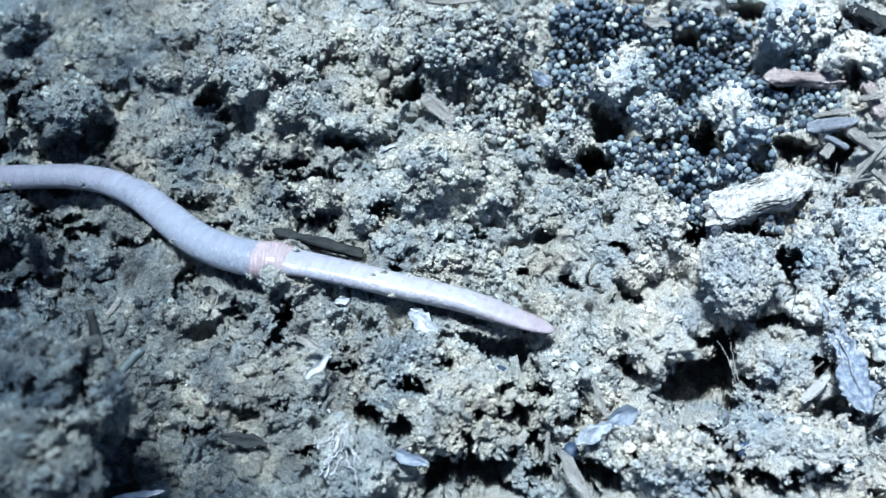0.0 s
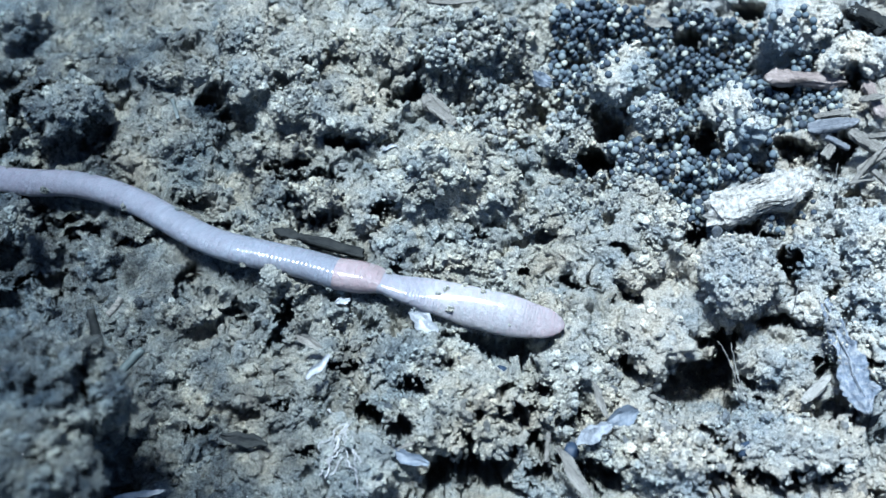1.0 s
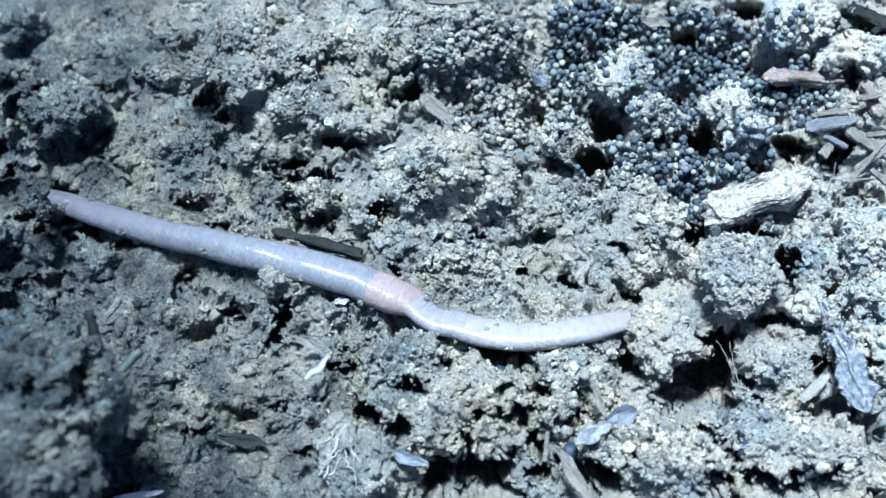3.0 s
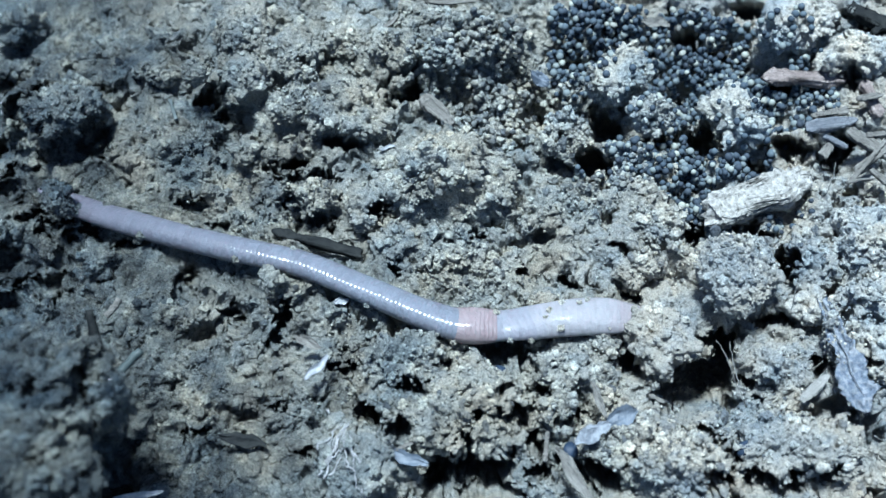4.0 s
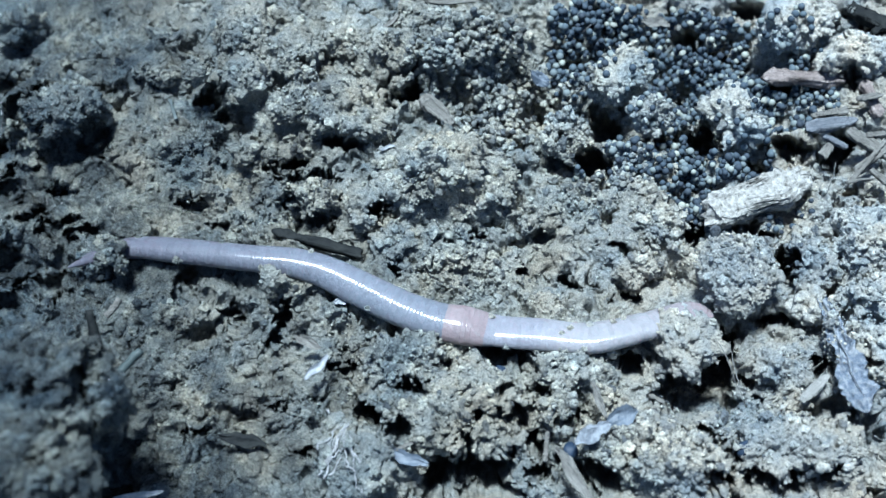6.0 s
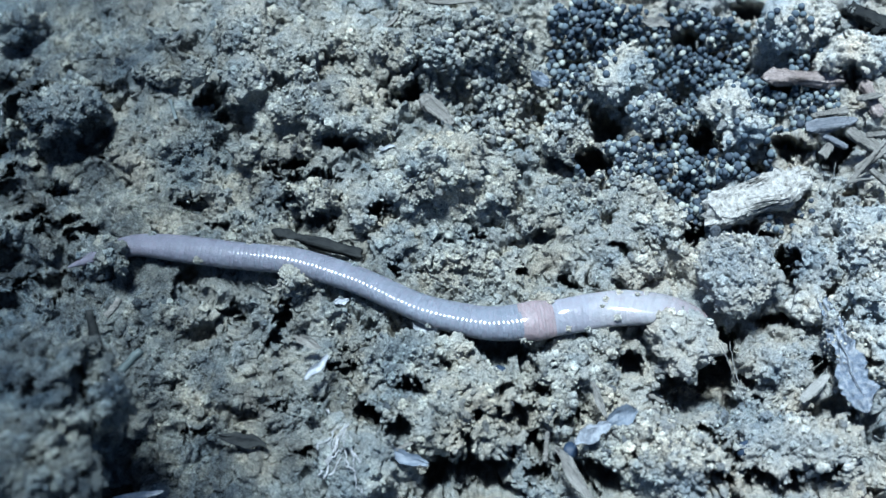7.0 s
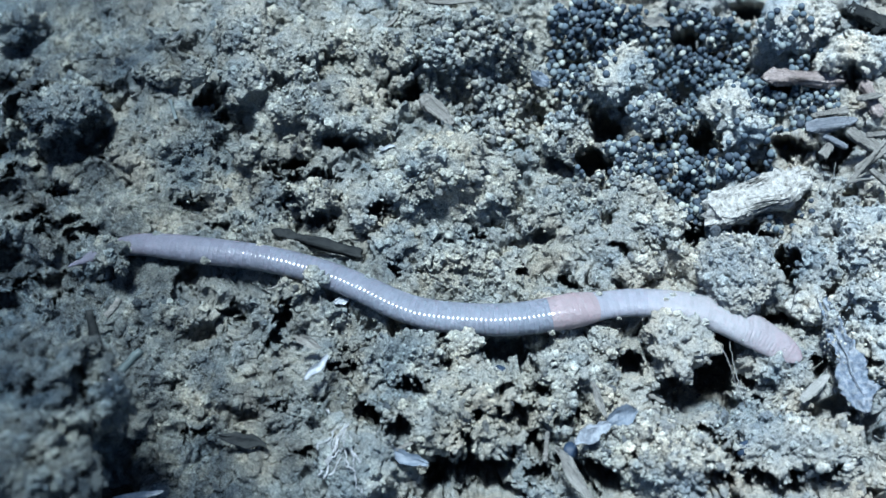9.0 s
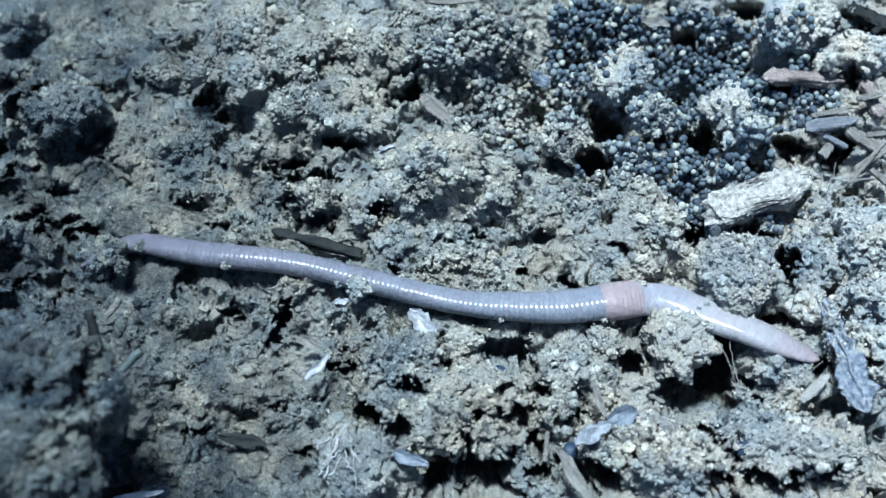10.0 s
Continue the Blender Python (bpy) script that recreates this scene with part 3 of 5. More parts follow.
# rises
swell(-13.1, 18.1, 7.02, 3.95, 3.0, 0, 0.7)
swell(-23.2, 25.6, 4.47, 5.42, 3.8)
swell(-39.0, 30.9, 7.65, 5.42, 2.2)
swell(-48.0, 22.1, 6.06, 4.47, 2.8)
swell(1.0, 8.2, 9.57, 5.10, 3.0)
swell(-6.6, 30.4, 5.74, 3.83, 2.2)
swell(3.2, 27.8, 5.10, 3.83, 2.4)
swell(20.1, 24.3, 5.10, 3.83, 3.0)
swell(19.1, 3.7, 8.29, 5.74, 1.8)
swell(34.8, 16.5, 3.83, 3.95, 3.4)
swell(46.9, 30.4, 6.06, 3.83, 3.0)
swell(48.7, 19.3, 5.10, 2.55, 2.5)
swell(46.5, -0.6, 4.78, 5.74, 3.2)
swell(40.3, -15.0, 5.10, 6.38, 2.0)
swell(23.1, -24.7, 8.29, 4.47, 3.0)
swell(13.1, -13.7, 3.83, 2.55, 2.4)
swell(-3.6, -13.7, 5.10, 2.55, 2.6)
swell(3.3, -18.9, 7.02, 5.10, 3.0)
swell(-8.4, -24.1, 4.47, 4.47, 2.4)
swell(-15.2, -6.3, 5.10, 3.19, 1.4)
swell(-14.6, 6.7, 2.55, 2.17, 2.0)
swell(-8.7, 5.2, 2.81, 2.81, 2.4)
swell(-5.4, 0.1, 3.19, 3.19, 1.4)
swell(-43.5, -19.8, 6.8, 4.2, 11.5)
swell(-36.4, -23.2, 3.0, 3.0, 7.5)
swell(-44.0, -30.2, 7.6, 5.10, 13)
swell(-34.9, -26.7, 2.93, 1.02, -3.5, 10)
swell(-40.6, -22.0, 1.53, 0.89, -6)
swell(-33.4, -25.1, 1.66, 0.89, -2)
swell(-37.3, -24.8, 3.19, 0.83, -6)
swell(-54.6, 39.8, 21.05, 13.40, -3.0, 0, 0.9)
swell(-27.3, -5.8, 5.74, 3.19, 1.0)
swell(-36.6, 16.9, 5.74, 3.83, 0.8)
# crumbly where the soil is dry and loose, smeared and cracked where it is damp, low under the pellets
loose = np.clip(0.55 + X / 62 + 0.4 * fractal(X, Y, 9, 3, 31), 0.05, 1.0)
hollow = np.clip(1.35 - np.hypot((WX - HOLLOW[0]) / 15.5, (WY - HOLLOW[1]) / 10.5), 0, 1)
hollow = np.maximum(hollow, np.clip(1.3 - np.hypot((WX - HOLLOW[2]) / 7, (WY - HOLLOW[3]) / 5), 0, 1))
SX, SY = X + 0.4 * fractal(X, Y, 1.2, 3, 5), Y + 0.4 * fractal(X, Y, 1.2, 3, 6)
grainy = np.clip(0.3 + 1.1 * fractal(X, Y, 8, 2, 35) + X / 130, 0.0, 1.0)
H += (0.75 + 0.25 * loose) * (1 - 0.6 * hollow) * (1.1 * billow(WX, WY, 6.5, 2, 47, 0.5) + 1.15 * billow(WX, WY, 3.3, 5, 41, 0.5))
H += loose * (1 - hollow) * 0.35 * crumbs(SX * 0.7 + WX * 0.3, SY * 0.7 + WY * 0.3, 1.6, 51)
H += grainy * (1 - 0.8 * hollow) * (0.55 * crumbs(SX, SY, 0.85, 61) + 0.55 * crumbs(SX + 3, SY, 0.48, 66))
crack = np.clip(1 - np.abs(fractal(SX, SY, 6.5, 3, 101)) / 0.07, 0, 1)
H -= 0.8 * crack * np.clip(1.15 - loose, 0, 1)
H -= (0.5 + 3.0 * loose) * np.clip((fractal(SX, SY, 3.2, 3, 111) - 0.58) / 0.16, 0, 1)
H += 0.6 * fractal(SX, SY, 3.0, 3, 121, 0.6) + 0.22 * fractal(X, Y, 0.9, 3, 71, 0.6)
H -= 0.7 + 2.6 * hollow + 2.6 * hollow * np.clip((fractal(SX, SY, 2.6, 3, 131) - 0.05) / 0.3, 0, 1)
# the run along which the worm lies
run, roof = np.zeros_like(H), np.full_like(H, 99.0)
x0, y0 = GX.searchsorted(fine_x[0]), GY.searchsorted(fine_y[0])
REACH = int(4.0 / STEP)
for t in LINES:
    for x, y, z in LINES[t][::2]:
        i, j = int((x - fine_x[0]) / STEP) + x0, int((y - fine_y[0]) / STEP) + y0
        if 30 < i < len(GX) - 30 and 30 < j < len(GY) - 30:
            sl = (slice(j - REACH, j + REACH + 1), slice(i - REACH, i + REACH + 1))
            d = np.hypot(X[sl] - x, Y[sl] - y)
            run[sl] = np.maximum(run[sl], np.clip((2.6 - d) / 1.2, 0, 1))
            sag = 0.004 * max(0.0, -max(x, -58) - 12) ** 2
            roof[sl] = np.minimum(roof[sl], z + sag + np.where(d < 1.7, -0.75 * np.sqrt(np.maximum(1.7 ** 2 - d * d, 0)), 0.8 * (d - 1.7)))
roof += 0.25 * crumbs(X, Y, 0.9, 81) + 0.3 * fractal(X, Y, 2, 3, 91)
H = np.minimum(H, roof)
# clay smeared smooth
EVEN = H.copy()
for axis in (0, 1):
    for _ in range(2):
        EVEN = sum(np.roll(EVEN, k, axis) for k in range(-6, 7)) / 13


def smear(x, y, rx, ry, amount):
    d = np.hypot((SX - x) / rx, (SY - y) / ry)
    f = amount * np.clip((1.2 - d) / 0.4, 0, 1)
    H[:] = H * (1 - f) + f * (EVEN + 0.12 * fractal(X, Y, 1.1, 3, 141))


smear(-33.0, -5.0, 3.70, 2.45, 0.85)
smear(-48.0, 30.6, 5.10, 3.24, 0.8)
smear(-22.6, 8.2, 3.51, 2.88, 0.7)
smear(21.1, 4.1, 7.02, 3.24, 0.45)
smear(-39.8, 27.5, 3.83, 2.52, 0.7)
smear(-13.7, -12.4, 1.40, 2.16, 0.8)
smear(-21.9, -16.9, 3.83, 2.88, 0.35)
smear(-21.4, 30.4, 2.55, 2.88, 0.5)
# deep gaps between the lumps
RX, RY = X + 0.8 * fractal(X, Y, 2.1, 5, 17, 0.72), Y + 0.8 * fractal(X, Y, 2.1, 5, 19, 0.72)
GAPS, SLANT, FAN = np.zeros_like(H), 0.53, 0.0085


def pit(x, y, rx, ry, depth, turn=0.0):
    """A deep ragged gap that runs slanting under its far edge."""
    c, s = math.cos(radians(turn)), math.sin(radians(turn))
    dx, dy = RX - x, RY - y
    d = np.hypot((dx * c + dy * s) / (1.15 * rx), (dy * c - dx * s) / (1.15 * ry))
    f = np.clip((1.3 - d) / 0.6, 0, 1)
    depth = max(depth, 4.5 * ry) if depth > 4.5 else depth
    GAPS[:] = np.maximum(GAPS, depth * f * f * (3 - 2 * f))


pit(-27.9, 20.6, 1.35, 1.0, 8)
pit(-26.0, 18.3, 0.80, 0.7, 5)
smear(-21.5, 15.5, 4.2, 3.2, 0.75)
smear(-18.0, 14.0, 2.6, 1.8, 0.6)
pit(-41.0, 14.8, 1.68, 1.81, 3)
pit(-49.2, 22.2, 0.87, 0.51, 2.4)
pit(-40.9, 23.1, 1.15, 0.51, 2.4)
pit(-50.1, 16.6, 1.86, 0.76, 2.4)
pit(-16.6, 25.4, 0.85, 0.50, 5, 25)
pit(-12.6, 14.4, 1.45, 0.6, 8)
pit(-10.6, 13.9, 1.1, 0.6, 6)
pit(-17.5, 10.9, 1.47, 0.86, 8)
pit(-15.3, 8.9, 1.99, 0.47, 3)
pit(-19.4, 9.9, 1.20, 0.31, 3)
pit(-21.9, 14.4, 0.61, 0.40, 2.4)
pit(-3.7, 22.2, 1.04, 1.22, 8)
pit(-5.2, 20.7, 1.38, 0.73, 5)
pit(-7.3, 5.1, 0.59, 1.22, 6)
pit(-17.6, 6.3, 0.79, 1.08, 3)
pit(-14.5, 3.1, 1.69, 0.38, 3)
pit(-29.0, 5.7, 1.33, 0.78, 2.4)
pit(-25.3, 3.1, 0.92, 0.85, 2.4)
pit(30.1, 14.4, 1.70, 1.35, 10)
pit(17.4, 11.6, 1.81, 1.58, 11)
pit(30.1, 30.3, 1.46, 1.20, 8)
pit(33.5, 28.0, 1.70, 0.80, 6)
pit(38.5, 34.8, 1.90, 1.00, 9)
pit(42.5, 23.0, 3.25, 0.76, 8)
pit(45.4, 23.3, 1.31, 0.94, 7)
pit(53.5, 31.2, 2.89, 1.16, 8)
pit(46.6, 13.8, 1.41, 1.41, 9)
pit(40.5, 13.1, 1.67, 1.14, 8)
pit(36.2, 10.4, 1.64, 0.64, 6)
pit(25.3, 14.6, 0.96, 0.72, 6)
pit(27.2, 21.2, 0.98, 0.91, 7)
pit(18.8, 16.7, 0.96, 1.45, 6)
pit(49.4, 23.0, 0.80, 1.55, 6)
pit(45.1, 11.5, 0.63, 1.48, 6)
pit(29.6, -14.1, 0.94, 3.09, 13)
pit(26.5, -17.7, 3.08, 2.03, 12)
pit(19.9, -14.1, 1.05, 1.52, 10)
pit(38.4, -2.2, 0.7, 1.5, 7)
pit(35.6, -9.2, 1.5, 0.9, 6)
pit(23.9, -18.2, 1.47, 1.30, 9)
pit(5.3, -12.3, 3.38, 1.08, 3)
pit(2.2, -11.6, 1.97, 1.08, 3)
pit(8.6, -14.1, 1.71, 0.86, 3)
pit(7.2, -19.2, 1.45, 0.78, 6)
pit(3.6, -19.5, 0.54, 0.64, 7)
pit(-3.0, -16.4, 0.97, 0.93, 8)
pit(-4.6, -20.7, 1.08, 0.92, 8)
pit(-7.7, -19.6, 1.68, 0.71, 9, -25)
pit(-10.7, -14.3, 1.59, 0.58, 7)
pit(-0.2, -26.9, 1.2, 1.7, 10)
pit(3.8, -26.1, 2.48, 1.25, 10)
pit(9.3, -23.0, 0.72, 1.05, 9)
pit(16.1, -26.2, 2.02, 1.12, 9, -18)
pit(12.8, -24.4, 0.60, 1.12, 7)
pit(42.8, -19.6, 0.57, 0.82, 6)
pit(35.8, -27.8, 0.86, 1.29, 8)
pit(27.9, -26.2, 1.21, 0.85, 7)
pit(19.5, -23.7, 0.30, 0.99, 6)
pit(27.8, -11.2, 0.75, 0.74, 7)
pit(-38.1, -13.9, 0.83, 1.50, 3)
pit(-28.9, -4.8, 0.83, 1.96, 2.4)
pit(-23.1, -8.9, 1.51, 0.81, 2.4)
pit(-18.0, -11.0, 0.62, 0.58, 4)
pit(-17.3, -8.7, 0.56, 1.91, 5)
pit(-48.5, -1.1, 1.89, 1.43, 2.4)
pit(-25.5, -22.4, 0.61, 0.57, 2.4)
pit(-14.2, -23.7, 0.90, 0.56, 4)
pit(-17.5, -18.4, 0.73, 0.36, 4)
pit(32.5, -16.7, 0.75, 0.59, 5)
pit(40.0, -13.5, 0.57, 0.75, 5)
pit(14.2, -4.3, 1.01, 0.74, 4)
pit(20.7, -6.1, 1.26, 0.60, 4)
pit(-5.3, -2.5, 0.63, 0.60, 3)
pit(11.3, 1.8, 1.16, 0.76, 3)
pit(35.1, 1.8, 1.99, 0.47, 5)
pit(28.4, 1.4, 0.52, 1.85, 6)
pit(27.5, -16.7, 2.1, 2.0, 11)
pit(30.4, -23.7, 1.28, 0.82, 6)
pit(27.6, -21.9, 1.66, 0.60, 5)
pit(2.2, -21.9, 0.89, 0.75, 6)
pit(32.7, -26.2, 1.40, 0.67, 5)
pit(-50.0, 7.9, 1.91, 0.97, 3)
pit(-48.8, 10.6, 1.6, 0.9, 4)
pit(-50.8, 14.5, 1.2, 1.3, 4)
pit(-44.4, 3.4, 1.8, 0.7, 3.5)
pit(-40.7, 1.9, 1.5, 0.6, 3)
pit(-51.9, 19.3, 1.0, 1.4, 4)
pit(-49.6, 21.4, 0.9, 0.6, 3)
pit(-52.1, 24.3, 1.3, 0.8, 3.5)
pit(-47.3, 4.0, 1.66, 0.67, 3)
pit(-44.0, 7.9, 1.28, 0.60, 3)
pit(-43.4, -5.0, 2.30, 1.05, 3)
pit(-47.0, -6.4, 1.79, 1.20, 3)
pit(-35.5, 0.3, 0.89, 0.60, 2.5)
pit(6.4, -16.7, 1.15, 0.60, 5)
pit(10.6, -17.4, 0.89, 0.67, 5)
pit(13.5, -20.2, 1.02, 0.60, 5)
pit(-0.2, -13.5, 0.89, 0.60, 4.6)
pit(39.5, -25.5, 1.02, 0.60, 5)
pit(45.5, -13.5, 0.89, 0.60, 5)
pit(13.8, 14.8, 0.77, 0.60, 4.6)
pit(4.2, 1.8, 0.89, 0.53, 4.6)
pit(8.6, -2.5, 0.77, 0.53, 4.6)
pit(19.3, 0.3, 0.89, 0.60, 4.6)
pit(2.7, -23.7, 0.96, 0.72, 7)
pit(6.9, -23.8, 0.84, 0.58, 6)
pit(5.1, -27.8, 2.28, 0.65, 8)
pit(9.8, -26.2, 0.90, 0.79, 6)
# the ground falls away gently to one side
H -= 0.004 * np.maximum(0, -np.maximum(X, -58) - 12) ** 2
far = np.clip((np.maximum(np.abs(X) / 90, np.abs(Y) / 75) - 1) / 2, 0, 1)
H *= 1 - far
AX, AY = X.copy(), Y.copy()
for size, amount, seed in ((1.3, 0.55, 201), (0.55, 0.3, 211)):
    AX += near * (1 - 0.6 * run) * amount * smooth_noise(X / size, Y / size, H / size, seed)
    AY += near * (1 - 0.6 * run) * amount * smooth_noise(X / size, Y / size, H / size, seed + 3)
# steep banks lean over and are hollowed below
SOFT = H.copy()
for axis in (0, 1):
    for _ in range(2):
        SOFT = sum(np.roll(SOFT, k, axis) for k in range(-7, 8)) / 15
slope_y, slope_x = np.gradient(SOFT, GY, GX)
slope = np.hypot(slope_x, slope_y) + 1e-6
lean = near * np.clip((slope - 0.5) / 1.2, 0, 1) * np.clip(0.42 * (H - SOFT), -1.1, 1.1) / slope
AX -= lean * slope_x
AY -= lean * slope_y


def gap_at(x, y, z):
    """How deep the gaps go below points of the surface."""
    i = np.clip(np.round((x + FAN * x * z - fine_x[0]) / STEP).astype(int), 0, len(fine_x) - 1) + x0
    j = np.clip(np.round((y + SLANT * z - fine_y[0]) / STEP).astype(int), 0, len(fine_y) - 1) + y0
    return GAPS[j, i]


sunk = near * gap_at(AX, AY, H)
H -= sunk
AX += 1.1 * FAN * AX * sunk
AY += (SLANT + 0.05) * sunk
idx = np.arange(X.size).reshape(X.shape)
quads = np.stack((idx[:-1, :-1], idx[:-1, 1:], idx[1:, 1:], idx[1:, :-1]), -1).reshape(-1, 4)
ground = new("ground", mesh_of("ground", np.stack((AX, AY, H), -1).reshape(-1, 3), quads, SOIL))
tagged(ground, "grey crumbly clay soil, dark and glossy to pale and dull", "soil", kind="structure")


def height(x, y):
    i = min(max(int(round((x - fine_x[0]) / STEP)), 0), len(fine_x) - 1) + x0
    j = min(max(int(round((y - fine_y[0]) / STEP)), 0), len(fine_y) - 1) + y0
    return float(TOP[j, i])


# ---- clods ----
TOP = H.copy()
CRUMBS = []
CHIP_AT = (35.5, 5.5, 2.6)
LEAF_AT = (42.1, -14.2, 3.4)
count = 0
LUMP = "rough grey clod of crumbly clay soil lying on the ground"


def clod(x, y, z, rx, ry, rz, turn=0, rough=1.0, grain=1.0, label=LUMP, mat=None, rests=True, hole=None):
    """A lump of crumbs grown together, its middle at x, y, z."""
    global count
    count += 1
    size = max(rx, ry)
    if rests:
        # one that would be buried sits up on the ground, clear of the worm's way
        i, j = int((x - fine_x[0]) / STEP) + x0, int((y - fine_y[0]) / STEP) + y0
        k, c = int((size + 1.2) / STEP), int(0.6 * size / STEP)
        if run[max(j - k, 0):j + k, max(i - k, 0):i + k].max(initial=0) == 0:
            up = max(0.0, float(np.median(SOFT[max(j - c, 0):j + c, max(i - c, 0):i + c])) + 0.2 * rz - z)
            y, z = y - SLANT * up, z + up
    p, f = ball(6 if size > 4.2 else 5 if size > 1.3 else 4)
    seed = count * 37
    q = p * np.array((rx, ry, rz))
    w = 0
    for k, (s, a) in enumerate(((1.15, 0.34), (0.55, 0.24), (0.27, 0.13), (0.13, 0.07))):
        g = q / (size * s) + seed
        w = w + a * smooth_noise(g[:, 0], g[:, 1], g[:, 2], seed + k)
    g = q / 1.7 + seed
    dent = np.clip(smooth_noise(g[:, 0], g[:, 1], g[:, 2], seed + 7) - 0.25, 0, 1)
    g = q / 0.85 + seed * 2
    dent = 0.58 * dent + 0.42 * np.clip(smooth_noise(g[:, 0], g[:, 1], g[:, 2], seed + 8) - 0.2, 0, 1)
    q = q * (1.0 + rough * (w - dent))[:, None]
    g = q / 0.55
    bent = q + 0.3 * np.stack([smooth_noise(g[:, 0], g[:, 1], g[:, 2], seed + 20 + k) for k in range(3)], 1)
    lumpy = 0.45 + 0.65 * ((count * 0.618) % 1)
    lift = lumpy * 0.45 * crumbs_round(bent + 50, 1.1 * grain, seed) * min(1, size / 3) + lumpy * 0.75 * crumbs_round(bent + 50, 0.56 * grain, seed + 9) - 0.3 * grain
    for k, (s, a) in enumerate(((2.3, 0.55), (1.15, 0.34), (0.6, 0.2), (0.32, 0.11))):
        g = bent / (s * grain) + seed
        lift = lift + a * grain * min(1, size / 3.5) * (2 * np.abs(smooth_noise(g[:, 0], g[:, 1], g[:, 2], seed + 40 + k)) - 0.7)
    n = p / np.array((rx, ry, rz))
    n /= np.linalg.norm(n, axis=1)[:, None]
    q = q + n * lift[:, None]
    if hole:
        away = np.hypot((q[:, 0] - hole[0]) / hole[2], (q[:, 1] - hole[1]) / hole[2] / 1.8)
        q = q - n * (2.2 * np.clip(1 - away, 0, 0.6) * (q[:, 2] > 0))[:, None]
    if rests:
        c, s = math.cos(radians(turn)), math.sin(radians(turn))
        # it breaks off where the ground has a gap
        cut = gap_at(q[:, 0] * c - q[:, 1] * s + x, q[:, 0] * s + q[:, 1] * c + y, q[:, 2] + z)
        lean_x, lean_y = 1.1 * FAN * x, SLANT + 0.05
        q = q + cut[:, None] * np.array((c * lean_x + s * lean_y, c * lean_y - s * lean_x, -1))
        i = np.round((q[:, 0] * c - q[:, 1] * s + x - fine_x[0]) / STEP).astype(int) + x0
        j = np.round((q[:, 0] * s + q[:, 1] * c + y - fine_y[0]) / STEP).astype(int) + y0
        ok = (i > 1) & (i < len(GX) - 2) & (j > 1) & (j < len(GY) - 2)
        for a in (0, 1):
            for b in (0, 1):
                np.maximum.at(TOP, (j[ok] + a, i[ok] + b), q[ok, 2] + z)
    grit_p, grit_f = ball(1)
    rnd = np.random.RandomState(seed)
    number = int(45 * size * size ** 0.5 * (0.15 + 1.0 * rnd.rand() ** 1.5)) if size > 1 else 0
    at = rnd.randint(0, len(q), number)
    radius = 0.1 + 0.22 * rnd.rand(number) ** 1.8
    bits = (grit_p[None] * (1 + 0.35 * rnd.randn(number, len(grit_p), 1).clip(-1, 1)) * radius[:, None, None] + (q[at] + n[at] * 0.3 * radius[:, None])[:, None]).reshape(-1, 3)
    bit_f = (grit_f[None] + (np.arange(number) * len(grit_p))[:, None, None] + len(q)).reshape(-1, 3)
    smooth = np.concatenate((np.ones(len(f), bool), np.zeros(len(bit_f), bool)))
    ob = new("soil_clod", mesh_of("soil_clod", np.vstack((q, bits)), np.vstack((f, bit_f)), mat or SOIL, smooth))
    if size > 1.9:
        if not CRUMBS:
            for s in range(6):
                cp, cf = ball(2)
                w = 0.95 + 0.4 * smooth_noise(cp[:, 0] * 1.7 + s * 7, cp[:, 1] * 1.7, cp[:, 2] * 1.7, 61) + 0.3 * smooth_noise(cp[:, 0] * 4 + s * 7, cp[:, 1] * 4, cp[:, 2] * 4, 62)
                CRUMBS.append(mesh_of("crumb", cp * w[:, None] * np.array((0.6, 0.5, 0.45)), cf, CRUMB, False))
        high = np.flatnonzero(n[:len(p), 2] > 0.25)
        for a in high[rnd.randint(0, len(high), int(2.2 * size))]:
            bit = new("crumb", CRUMBS[rnd.randint(0, 6)])
            bit.parent = ob
            grow_by = 0.6 + 0.7 * rnd.rand()
            bit.matrix_basis = Matrix.Translation(Vector(q[a] + n[a] * 0.1) * MM) @ Euler(rnd.rand(3) * 6).to_matrix().to_4x4() @ Matrix.Scale(grow_by, 4)
    ob.matrix_world = pose(x * MM, y * MM, z * MM, 0, 0, turn)
    return tagged(ob, label, "clod of soil", "clods of soil")


clod(32.2, -4.6, 3.0, 4.3, 4.5, 3.4, 0, 0.4, 0.55, hole=(1.9, 1.7, 0.75))
clod(-29.5, 22.1, 3.4, 1.75, 1.85, 1.7, 0, 0.35, 0.45)
BIG = clod(24.5, -11.9, 1.5, 3.5, 4.2, 2.9, 30, 1.2, 0.8, rests=False)
clod(12.4, -15.4, 0.9, 3.83, 2.42, 2.4, 0, 1.3)
clod(17.3, -11.5, 0.5, 2.04, 1.79, 1.6, 10, 1.2)
clod(12.1, -19.7, 1.6, 1.91, 2.55, 2.6, 0, 1.4)
clod(7.8, -18.6, 0.6, 2.30, 2.17, 1.9, 60, 1.3)
clod(-2.9, -14.3, 1.4, 6.06, 2.81, 2.6, 10, 1.3)
clod(3.6, -20.2, 1.8, 5.42, 4.47, 3.2, 30, 1.4)
clod(-3.5, -20.1, 1.6, 3.06, 2.93, 2.4, 0, 1.3)
clod(6.3, -12.6, -4.0, 1.66, 1.40, 1.4, 0, 1.1)
clod(20.4, -23.7, 2.2, 3.32, 2.30, 2.6, 20, 1.3)
clod(23.4, -26.8, 2.2, 5.36, 3.32, 3.2, -10, 1.3)
clod(35.2, -14.6, 0.3, 2.2, 2.2, 2.0, 0, 1.2)
clod(37.8, -15.5, 0.4, 1.53, 1.53, 1.6, 0, 1.2)
